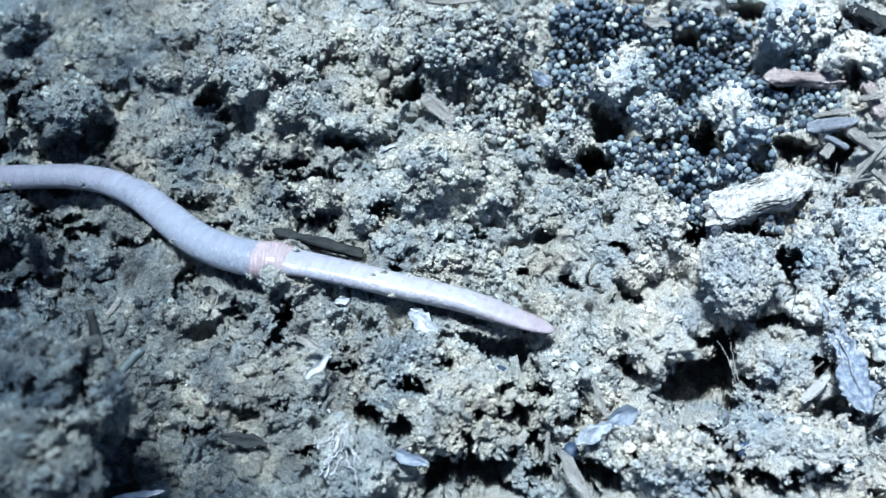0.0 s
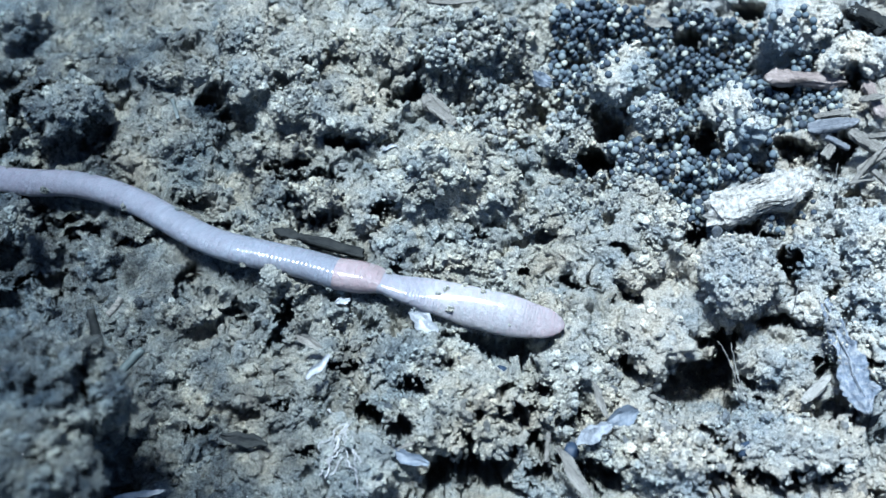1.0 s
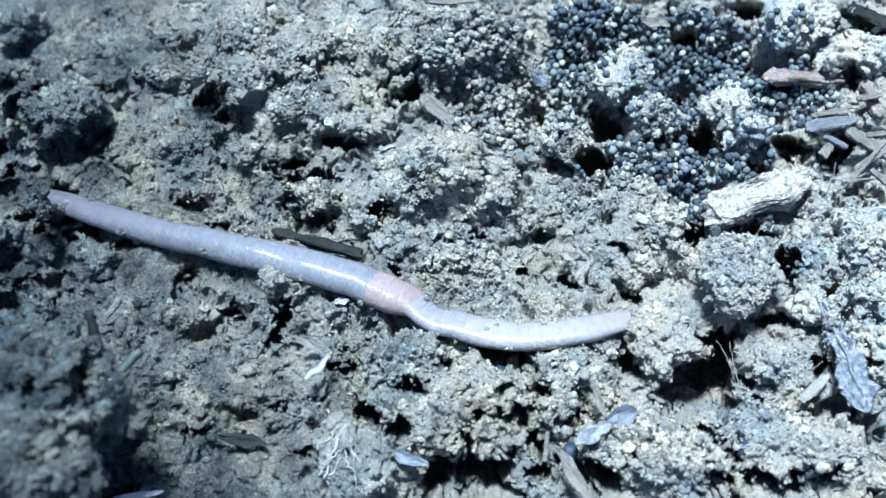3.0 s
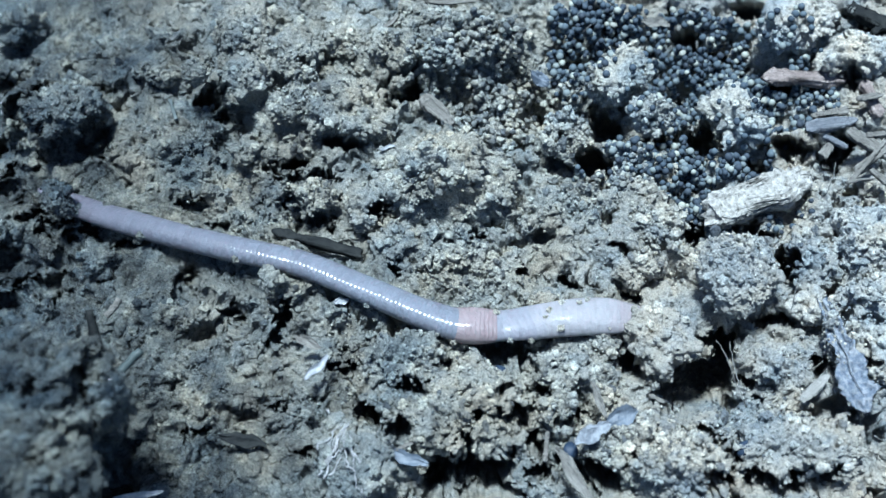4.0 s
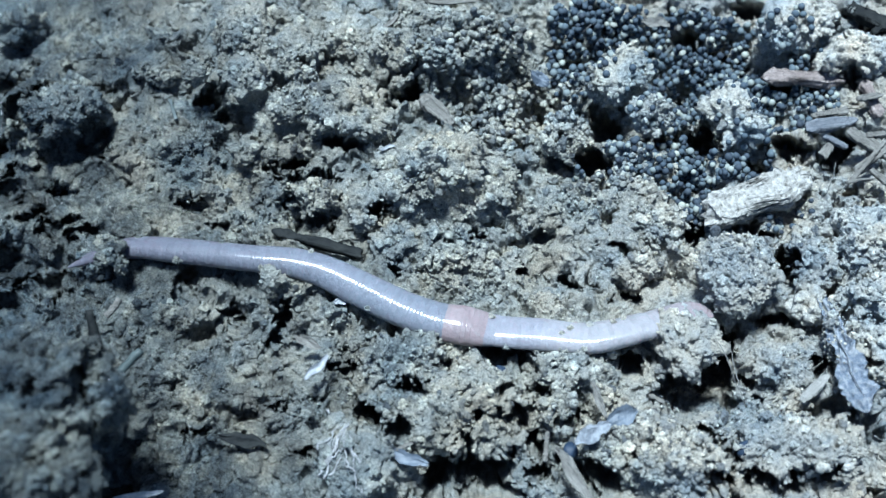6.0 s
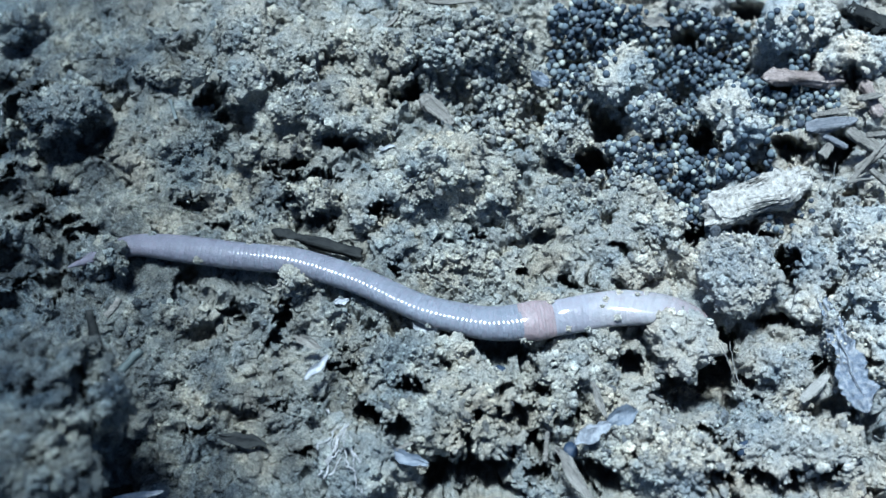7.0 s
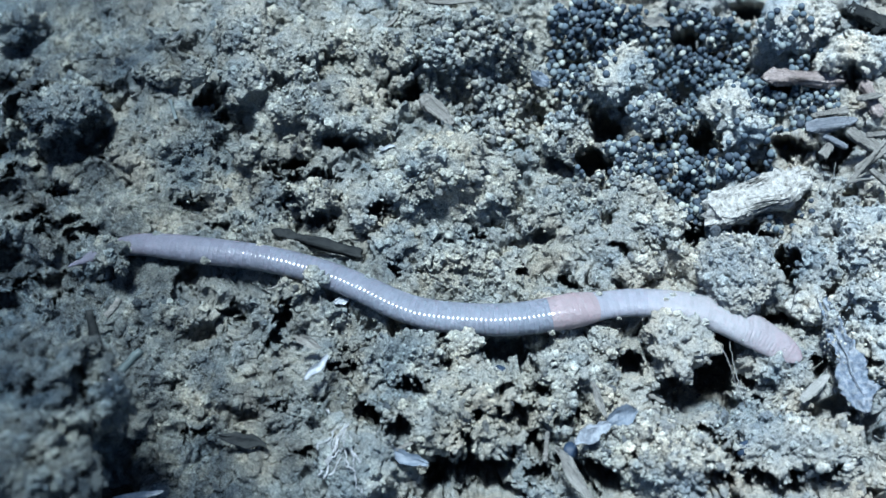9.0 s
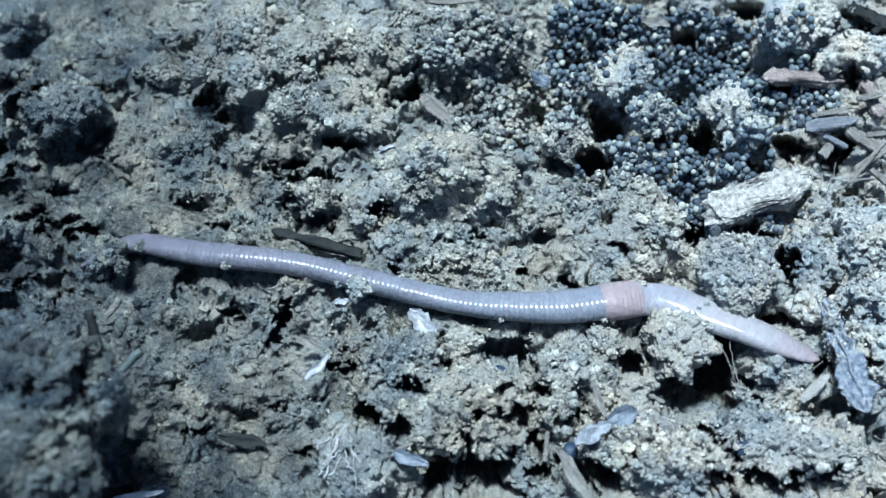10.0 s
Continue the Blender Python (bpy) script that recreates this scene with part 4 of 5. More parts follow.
clod(34.3, 15.2, 2.6, 3.6, 3.6, 3.0, 10, 1.3, 0.55, label="pale dry crumbly clod of clay soil", mat=PALE_SOIL)
clod(21.0, 22.6, 2.6, 3.7, 3.3, 2.8, 50, 1.2, 0.55, label="pale dry crumbly clod of clay soil", mat=PALE_SOIL)
clod(44.0, 29.4, 3.0, 4.9, 3.3, 3.2, 10, 1.2, 0.55, label="pale dry crumbly clod of clay soil", mat=PALE_SOIL)
clod(49.6, 24.6, 2.8, 3.83, 2.93, 3.0, 0, 1.2, 0.55, label="pale dry crumbly clod of clay soil", mat=PALE_SOIL)
clod(46.4, -0.6, 2.6, 4.21, 3.57, 3.4, 0, 1.1, label="pale dry crumbly clod of clay soil", mat=PALE_SOIL)
clod(40.9, -3.0, 1.8, 2.81, 2.55, 2.0, 0, 1.2)
clod(-17.4, 18.6, 1.9, 3.6, 2.6, 2.0, 20, 0.7, 0.7)
clod(-4.4, 6.6, 1.9, 3.8, 2.9, 2.3, 10, 0.7, 0.8)
clod(-24.2, 28.6, 2.6, 3.2, 4.0, 2.6, 0, 0.7, 0.8)
clod(-45.0, 18.6, 0.5, 5.6, 4.2, 3.0, 0, 0.9, 0.8)
clod(-11.8, 18.6, 1.0, 4.2, 3.4, 2.6, 20, 0.9)
clod(-8.9, 15.7, 1.2, 3.19, 2.17, 2.4, 20, 1.3)
clod(-17.4, 24.6, 1.9, 2.81, 3.70, 2.6, 0, 1.1)
clod(-23.4, 22.6, 0.4, 3.6, 2.81, 2.8, 30, 0.6, 0.6)
clod(-25.8, 29.6, 1.0, 2.93, 3.57, 2.4, 0, 0.9)
clod(-4.7, 21.6, 1.5, 1.53, 1.40, 1.5, 0, 1.1)
clod(2.5, 26.0, 1.8, 4.72, 3.44, 2.6, 20, 1.3)
clod(-0.9, 9.4, 1.8, 5.42, 3.32, 2.6, 10, 1.2)
clod(-6.1, 9.6, 1.5, 2.93, 2.55, 2.2, 0, 1.2)
clod(6.2, 7.4, 1.4, 3.83, 3.32, 2.2, 40, 1.2)
clod(10.7, 3.9, 1.0, 3.57, 2.17, 1.7, 20, 1.2)
clod(-14.5, 5.7, 1.2, 2.42, 2.17, 2.0, 0, 1.0)
clod(-8.9, 4.4, 1.4, 2.30, 2.55, 2.2, 0, 0.9)
clod(-5.7, 0.6, 1.0, 2.17, 2.81, 1.8, 0, 0.9)
clod(1.0, -1.2, 0.4, 3.83, 1.91, 1.5, 10, 1.2)
clod(-48.1, 22.5, -4.0, 4.59, 3.44, 3.4, 10, 1.1)
clod(-50.7, 19.0, -5.1, 3.83, 2.17, 2.4, 0, 1.1)
clod(-42.9, 19.3, -3.0, 2.55, 1.91, 2.0, 0, 1.1)
clod(-40.0, -20.1, 15.3, 5.10, 2.68, 3.2, 0, 1.2)
clod(-35.5, -20.3, 14.4, 3.57, 2.42, 2.6, 0, 1.2)
clod(-31.5, -24.0, 13.7, 2.68, 2.42, 2.6, 20, 1.3)
clod(-37.2, -28.5, 18.5, 5.74, 3.83, 4.0, 20, 1.2)
clod(-33.9, -31.5, 18.2, 4.08, 3.57, 3.6, 0, 1.3)
clod(-39.6, -23.9, 16.4, 3.19, 2.55, 3.0, 0, 1.2)
clod(-39.1, -0.2, -2.3, 2.30, 1.91, 1.6, 0, 1.1)
clod(-8.6, -25.2, 2.0, 3.6, 3.9, 2.6, 0, 0.9, 0.8, label="pale dry crumbly clod of clay soil", mat=PALE_SOIL)
clod(-11.0, -22.5, 1.3, 2.6, 1.79, 1.9, 0, 1.0, 0.8, label="pale dry crumbly clod of clay soil", mat=PALE_SOIL)
clod(7.1, -23.4, 0.8, 2.30, 2.04, 2.0, 0, 1.2)
clod(16.0, -25.2, 2.0, 1.91, 1.15, 1.6, 0, 1.2)
clod(34.5, -23.8, 1.6, 4.47, 2.81, 2.4, 30, 1.2)
clod(40.2, -24.4, 1.8, 5.10, 3.57, 2.6, 10, 1.2)
clod(21.2, -2.2, 0.2, 2.55, 2.17, 1.8, 0, 1.1)
clod(24.8, 2.8, 0.4, 3.19, 2.81, 1.9, 0, 1.1)
clod(24.2, 16.6, 1.9, 2.7, 2.6, 2.2, 20, 1.2, 0.55, label="pale dry crumbly clod of clay soil", mat=PALE_SOIL)
clod(14.0, 13.4, 1.8, 2.6, 3.2, 2.2, 20, 1.2, 0.6, label="pale dry crumbly clod of clay soil", mat=PALE_SOIL)
clod(-29.5, -8.1, -0.6, 2.55, 1.53, 1.4, 0, 1.0)
clod(-34.7, 3.1, -1.5, 2.17, 1.66, 1.4, 0, 1.0)
clod(-15.3, -4.3, 0.2, 3.19, 1.91, 1.4, 20, 1.0)
clod(-22.7, 1.7, -0.3, 1.91, 1.15, 1.2, 0, 1.0)
clod(-42.0, -17.4, 14.3, 3.19, 2.30, 2.6, 0, 1.2)
clod(-55.8, 38.2, -8.2, 3.57, 2.30, 2.2, 10, 1.2)
clod(-56.4, 30.5, -8.4, 2.81, 2.17, 2.0, 0, 1.2)
clod(-46.1, 30.8, -5.2, 3.83, 2.17, 2.0, 20, 0.9)
clod(-36.3, 26.2, -2.6, 3.19, 1.91, 1.8, -20, 0.8)
clod(-20.0, 31.9, 0.3, 2.81, 2.55, 2.0, 0, 1.0)
clod(-12.1, 28.9, 0.8, 3.83, 2.55, 2.2, 20, 1.0)
clod(-5.8, 27.2, 0.8, 2.93, 2.55, 2.0, 40, 1.1)
clod(-3.1, 32.4, 0.8, 3.19, 2.17, 2.0, 0, 1.1)
clod(-30.8, 14.9, -1.8, 2.93, 1.91, 1.6, 0, 0.9)
clod(-22.4, 13.3, -0.6, 2.55, 2.17, 1.7, 30, 0.9)
clod(-49.1, 6.5, -6.3, 2.93, 1.66, 1.6, 0, 1.1)
clod(-27.8, -13.9, -1.0, 2.81, 1.66, 1.5, 20, 1.0)
clod(-21.9, -17.4, -0.4, 3.19, 1.79, 1.6, -10, 1.0)
clod(-16.9, -19.5, 0.1, 2.55, 1.66, 1.5, 0, 1.1)
clod(45.6, -7.2, 2.6, 3.32, 2.81, 2.4, 0, 1.1, label="pale dry crumbly clod of clay soil", mat=PALE_SOIL)
clod(40.5, -7.8, 1.0, 2.55, 2.17, 1.8, 0, 1.1, label="pale dry crumbly clod of clay soil", mat=PALE_SOIL)
clod(45.6, -13.3, 2.2, 2.55, 3.83, 2.2, 0, 1.1, label="pale dry crumbly clod of clay soil", mat=PALE_SOIL)
TAIL_CLOD = clod(-36.9, -1.2, 0.9, 2.3, 2.7, 1.7, -15, 1.7, 0.5, label="dark damp clod of soil stuck by the worm's tail", rests=False)
DRAG_CLOD = clod(-9.3, -6.5, 2.8, 1.5, 1.6, 1.4, 0, 1.0, label="small pale clod of soil pushed along by the worm", mat=PALE_SOIL, rests=False)
clod(-35.1, -23.7, 19.6, 1.53, 1.28, 1.3, 7, 0.9, label="small damp lump of dark soil heaped with others")
clod(-33.7, -23.8, 18.4, 1.02, 0.83, 0.9, 58, 0.9, label="small damp lump of dark soil heaped with others")
clod(-37.0, -22.4, 19.2, 1.66, 1.40, 1.4, 53, 0.9, label="small damp lump of dark soil heaped with others")
clod(-38.6, -22.8, 19.3, 1.79, 1.47, 1.5, 85, 0.9, label="small damp lump of dark soil heaped with others")
clod(-34.2, -20.7, 17.8, 1.66, 1.40, 1.4, 79, 0.9, label="small damp lump of dark soil heaped with others")
clod(-33.1, -19.2, 16.5, 1.28, 1.08, 1.1, 12, 0.9, label="small damp lump of dark soil heaped with others")
clod(-30.6, -24.6, 17.0, 2.17, 1.79, 1.9, 70, 0.9, label="small damp lump of dark soil heaped with others")
clod(-36.5, -30.9, 21.8, 2.17, 1.79, 1.9, 85, 0.9, label="small damp lump of dark soil heaped with others")
clod(-33.8, -30.8, 21.4, 1.91, 1.59, 1.6, 48, 0.9, label="small damp lump of dark soil heaped with others")
clod(-32.3, -32.9, 21.2, 2.17, 1.79, 1.9, 50, 0.9, label="small damp lump of dark soil heaped with others")
clod(-31.6, -30.9, 19.3, 1.02, 0.83, 0.9, 87, 0.9, label="small damp lump of dark soil heaped with others")
clod(-36.3, -33.7, 22.8, 2.30, 1.91, 2.0, 1, 0.9, label="small damp lump of dark soil heaped with others")
clod(-34.2, -34.4, 22.3, 2.17, 1.79, 1.9, 60, 0.9, label="small damp lump of dark soil heaped with others")
clod(-34.8, -29.0, 20.7, 1.28, 1.08, 1.1, 54, 0.9, label="small damp lump of dark soil heaped with others")
clod(-38.1, -26.3, 19.9, 1.40, 1.15, 1.2, 50, 0.9, label="small damp lump of dark soil heaped with others")
clod(-30.7, -33.8, 19.5, 1.66, 1.40, 1.4, 60, 0.9, label="small damp lump of dark soil heaped with others")
clod(-34.6, -25.4, 18.5, 1.15, 0.96, 1.0, 70, 0.9, label="small damp lump of dark soil heaped with others")

HEAVED_CLOD = clod(2.2, -12.6, 2.9, 2.0, 1.5, 1.5, 20, 1.0, 0.7, label="small pale rough clod of soil heaved up beside the worm", mat=PALE_SOIL, rests=False)

# ---- pellets heaped in the hollow ----
def heap(name, spots, low, high, level, mat, label, category, seed, squash=0.0, reach=2.2, skew=1.0, clear=False, patchy=False):
    """Small grains dropped one after another on the ground; each spot is x, y, rx, ry, number."""
    rnd = random.Random(seed)
    p, f = ball(level)
    top = TOP.copy()
    pts, fcs, n = [], [], 0
    SHAPES = [(1 + 0.55 * smooth_noise(p[:, 0] * 1.6 + k * 5, p[:, 1] * 1.6, p[:, 2] * 1.6, seed) + 0.3 * smooth_noise(p[:, 0] * 3.7 + k * 5, p[:, 1] * 3.7, p[:, 2] * 3.7, seed))[:, None] for k in range(12)]
    for sx, sy, rx, ry, number in spots:
        for _ in range(number):
            a, d = rnd.uniform(0, 6.283), math.sqrt(rnd.random())
            x, y = sx + rx * d * math.cos(a), sy + ry * d * math.sin(a)
            r = low + (high - low) * rnd.random() ** skew
            i, j = int(round((x - fine_x[0]) / STEP)) + x0, int(round((y - fine_y[0]) / STEP)) + y0
            k = max(1, int(r / STEP))
            if not (k + x0 < i < len(fine_x) + x0 - k and k + y0 < j < len(fine_y) + y0 - k):
                continue
            sl = (slice(j - k, j + k + 1), slice(i - k, i + k + 1))
            z = float(top[j, i]) + r * 0.4 if level == 1 else float(np.percentile(top[sl], 60)) + r * 0.55
            if z > TOP[j, i] + reach or (run[j, i] > 0.3 and r > 0.17) or (bare[j, i] > 0 and rnd.random() < bare[j, i]) or (clear and TOP[j, i] - H[j, i] > 0.5 and rnd.random() < 0.93) or (patchy and sparse[j, i] > rnd.random()) or (level == 2 and deep[j, i] and rnd.random() < 0.94):
                continue
            dd = r * r - (X[sl] - x) ** 2 - (Y[sl] - y) ** 2
            top[sl] = np.maximum(top[sl], np.where(dd > 0, z + np.sqrt(np.maximum(dd, 0)), -99))
            m = np.array(Euler((rnd.uniform(0, 6), rnd.uniform(0, 6), rnd.uniform(0, 6))).to_matrix())
            q = p * np.array([1 + rnd.uniform(-1, 1) * (0.08 + squash) for _ in range(3)])
            if squash:
                q = q * SHAPES[n % 12]
            if TOP[j, i] - H[j, i] < 0.05:
                x, y = x + AX[j, i] - X[j, i], y + AY[j, i] - Y[j, i]
            pts.append(q @ m * r + np.array((x, y, z)))
            fcs.append(f + n * len(p))
            n += 1
    ob = new(name, mesh_of(name, np.vstack(pts), np.vstack(fcs), mat, squash < 0.2))
    return tagged(ob, label, category, kind="stuff")


# few crumbs lie on the leaf scrap and the wood chip, or on smeared soil
on_leaf = np.hypot((X - LEAF_AT[0]) / 2.2, (Y - LEAF_AT[1]) / 6.4) < 1
bare = np.where(on_leaf, 0.12, np.where(np.hypot((X - CHIP_AT[0]) / 6, (Y - CHIP_AT[1]) / 2.4) < 1, 0.6, 0))
TOP = np.where(on_leaf, np.maximum(TOP, 3.6), TOP)
deep = (SOFT - H > 0.9) & (TOP - H < 0.3)
sparse = np.clip(0.6 - 1.8 * fractal(X, Y, 9, 3, 301), 0, 0.97)
heap("soil_pellets", ((28.9, 26.0, 15.95, 9.57, 2300), (33.6, 24.3, 9.57, 7.02, 800), (26.4, 13.7, 7.02, 5.10, 420),
    (28.8, 7.1, 2.55, 3.83, 110), (42.0, 20.2, 5.74, 3.83, 160), (39.2, 25.2, 4.47, 3.83, 260), (33.7, 12.9, 6.38, 4.47, 450), (19.5, 32.2, 6.38, 3.83, 380), (42.8, 26.0, 3.83, 3.83, 160), (17.6, 11.3, 3.19, 2.55, 120), (35.4, 4.5, 7.02, 2.55, 120)),
    0.27, 0.5, 2, PELLET, "small round slate-grey soil pellets heaped in a hollow", "soil pellets", 5, 0, 2.4, 1.0, True)
heap("soil_granules", ((12.0, 19.3, 5.74, 5.74, 620), (3.9, 26.0, 5.74, 4.78, 700), (21.5, 10.6, 5.74, 3.19, 260), (6.5, 17.5, 5.0, 4.6, 520), (-1.5, 23.5, 3.0, 3.0, 160)),
    0.22, 0.4, 2, CRUMB, "small rounded granules of pale grey soil", "soil pellets", 6, 0.05, 2.0)
heap("soil_crumbs", ((22.7, -8.4, 35.72, 26.79, 1500), (4.4, 10.6, 29.34, 21.05, 800), (-31.2, 0.1, 26.79, 29.34, 450), (30.6, -20.7, 21.69, 12.76, 600)),
    0.2, 0.6, 2, CRUMB, "loose angular crumbs of pale grey soil", "soil crumbs", 8, 0.32, 0.6, 2.5, False, True)
heap("soil_grit", ((22.7, -8.4, 35.72, 26.79, 19000), (4.4, 10.6, 29.34, 21.05, 11000), (-31.2, 0.1, 26.79, 29.34, 9000), (30.6, -20.7, 21.69, 12.76, 9000)),
    0.07, 0.22, 1, CRUMB, "fine grit of pale grey soil", "soil crumbs", 9, 0.3, 0.7, 1.6, False, True)

# ---- the worm ----
worm = new("earthworm")
tagged(worm, "glossy pale lilac earthworm with a pink girdle crawling over soil", "earthworm")
TAIL_C, BACK_C, GIRDLE_C, FORE_C, WHITE_C, TIP_C = (0.1, 0.095, 0.117), (0.175, 0.187, 0.218), (0.275, 0.222, 0.224), (0.25, 0.248, 0.276), (0.3, 0.29, 0.3), (0.275, 0.222, 0.23)
SKINS = {}


def skin_for(k):
    if k <= AFT:
        key, col = ("back", k * 12 // (AFT + 1)), blend(TAIL_C, BACK_C, min(1, (k * 12 // (AFT + 1)) / 9))
    elif k <= AFT + GIRDLE:
        key, col = ("girdle", 0), GIRDLE_C
    else:
        f = (k - AFT - GIRDLE) / FORE
        n = min(int(f * 15), 14)
        col = blend(FORE_C, WHITE_C, min(1, max(0, n - 3) / 2)) if n < 11 else blend(WHITE_C, TIP_C, (n - 10) / 5)
        key = ("fore", n)
    if key not in SKINS:
        SKINS[key] = skin("worm skin", tuple(c * 0.7 for c in col), tuple(c * 0.88 for c in col), 0.5)
    return SKINS[key]


COUNT = AFT + GIRDLE + FORE + 1


def half_width(t, k):
    """Half the worm's width at ring k in millimetres."""
    aft, girdle, fore = GIRTH[t]
    if k <= AFT:
        r = np.interp(k / AFT, (0, 0.25, 0.5, 0.75, 1.0), aft)
        return float(r * np.interp(k, (0, 2, 5, 13), (0.3, 0.5, 0.8, 1)))
    if k <= AFT + GIRDLE:
        return float(np.interp((k - AFT) / GIRDLE, (0, 0.3, 0.75, 1), (aft[-1], girdle[0], girdle[0], 0.5 * girdle[0] + 0.5 * fore[0])))
    r = np.interp((k - AFT - GIRDLE) / FORE, (0.04, 0.25, 0.5, 0.75, 0.92), fore)
    return float(r * np.interp(COUNT - 1 - k, (0, 1, 2, 3, 5), (0.52, 0.76, 0.89, 0.96, 1)))


WIDTHS = np.array([[half_width(t, k) for k in range(COUNT)] for t in sorted(LINES)])
SLIM, WIDE = WIDTHS.min(0) - 0.02, WIDTHS.max(0) + 0.02
for _ in range(8):
    SLIM[1:-1], WIDE[1:-1] = ((r[:-2] + r[1:-1] * 2 + r[2:]) / 4 for r in (SLIM, WIDE))


# the rings are oval: as one rolls on the body's axis it shows its slim or its wide side
ROLL = np.arccos(np.sqrt(np.clip((WIDTHS ** 2 - SLIM ** 2) / (WIDE ** 2 - SLIM ** 2), 0.01, 0.985)))
for _ in range(75):
    ROLL[:, 1:-1] = (ROLL[:, :-2] + ROLL[:, 1:-1] * 2 + ROLL[:, 2:]) / 4
# its flat side leans towards the damp, lower ground
ROLL = dict(zip(sorted(LINES), radians(28) - ROLL))


def ring_mesh(k, half):
    """One ring of the body, with a low rounded fold about it."""
    bm = bmesh.new()
    rows = []
    around = 44
    b, a = max(k - 1, 0), min(k + 1, COUNT - 1)
    fold = 0.018 if k <= AFT else 0.003 if k <= AFT + GIRDLE else 0.006
    for u in (-1.0, -0.85, -0.65, -0.45, -0.3, -0.15, 0.0, 0.15, 0.3, 0.45, 0.65, 0.85, 1.0):
        f = 1 - fold * min(6.0, (u * half / 0.3) ** 2) - (0.15 if abs(u) == 1 else 0)
        if (k == COUNT - 1 and u > 0) or (k == 0 and u < 0):
            f *= math.sqrt(max(0.03, 1 - u * u))
        ry, rz = ((r[k] + (r[a] - r[b]) * 0.7 * u) * f for r in (WIDE, SLIM))
        rows.append([bm.verts.new((half * u * MM, ry * math.cos(c) * MM, rz * math.sin(c) * MM)) for c in (6.28319 * i / around for i in range(around))])
    for p, q in zip(rows, rows[1:]):
        for i in range(around):
            bm.faces.new((p[i], p[(i + 1) % around], q[(i + 1) % around], q[i])).smooth = True
    bm.faces.new(rows[0][::-1])
    bm.faces.new(rows[-1])
    return bm


RINGS = []
for k in range(COUNT):
    mat = skin_for(k)
    kind = "body_segment" if k <= AFT else "girdle_segment" if k <= AFT + GIRDLE else "head_segment"
    RINGS.append(part(kind, ring_mesh(k, 0.75), mat, worm, "pink swollen girdle ring" if kind == "girdle_segment" else ""))


def ring_pose(t, k):
    line = LINES[t]
    ahead = Vector(line[min(k + 1, COUNT - 1)] - line[max(k - 1, 0)]).normalized()
    side = Vector((0, 0, 1)).cross(ahead).normalized()
    up = ahead.cross(side)
    m = Matrix((ahead, side, up)).transposed().to_4x4()
    return Matrix.Translation(Vector(line[k]) * MM) @ m


# ---- bits of plants and other litter on the soil ----
def tube(points, radii, sides=8, seed=0, wobble=0.12):
    bm = bmesh.new()
    rnd = random.Random(seed)
    pts = [Vector(p) for p in points]
    rows = []
    for i, p in enumerate(pts):
        ahead = (pts[min(i + 1, len(pts) - 1)] - pts[max(i - 1, 0)]).normalized()
        side = ahead.cross(Vector((0.13, 0.2, 1))).normalized()
        up = side.cross(ahead)
        rows.append([bm.verts.new((p + (side * math.cos(a) + up * math.sin(a)) * radii[i] * (1 + rnd.uniform(-wobble, wobble))) * MM)
                     for a in (6.28319 * k / sides for k in range(sides))])
    for a, b in zip(rows, rows[1:]):
        for k in range(sides):
            bm.faces.new((a[k], a[(k + 1) % sides], b[(k + 1) % sides], b[k])).smooth = True
    bm.faces.new(rows[0][::-1])
    bm.faces.new(rows[-1])
    return bm


def stick(name, x, y, z, x2, y2, z2, r, r2, mat, label, category, bend=0.3, seed=0, sides=9):
    """A stick from one end to the other, a little bent and uneven, flattened ends."""
    rnd = random.Random(seed + 100)
    a, b = Vector((x, y, z)), Vector((x2, y2, z2))
    off = Vector((rnd.uniform(-1, 1), rnd.uniform(-1, 1), rnd.uniform(0, 1))) * bend
    n = 9
    pts = [a.lerp(b, i / n) + off * math.sin(3.1416 * i / n) + Vector((rnd.uniform(-1, 1), rnd.uniform(-1, 1), 0)) * 0.15 * r for i in range(n + 1)]
    mid = (a + b) / 2
    ob = part(name, tube([p - mid for p in pts], [(r + (r2 - r) * i / n) * rnd.uniform(0.88, 1.1) for i in range(n + 1)], sides, seed, 0.16), mat, None)
    ob.matrix_world = pose(mid.x * MM, mid.y * MM, mid.z * MM)
    return tagged(ob, label, category)


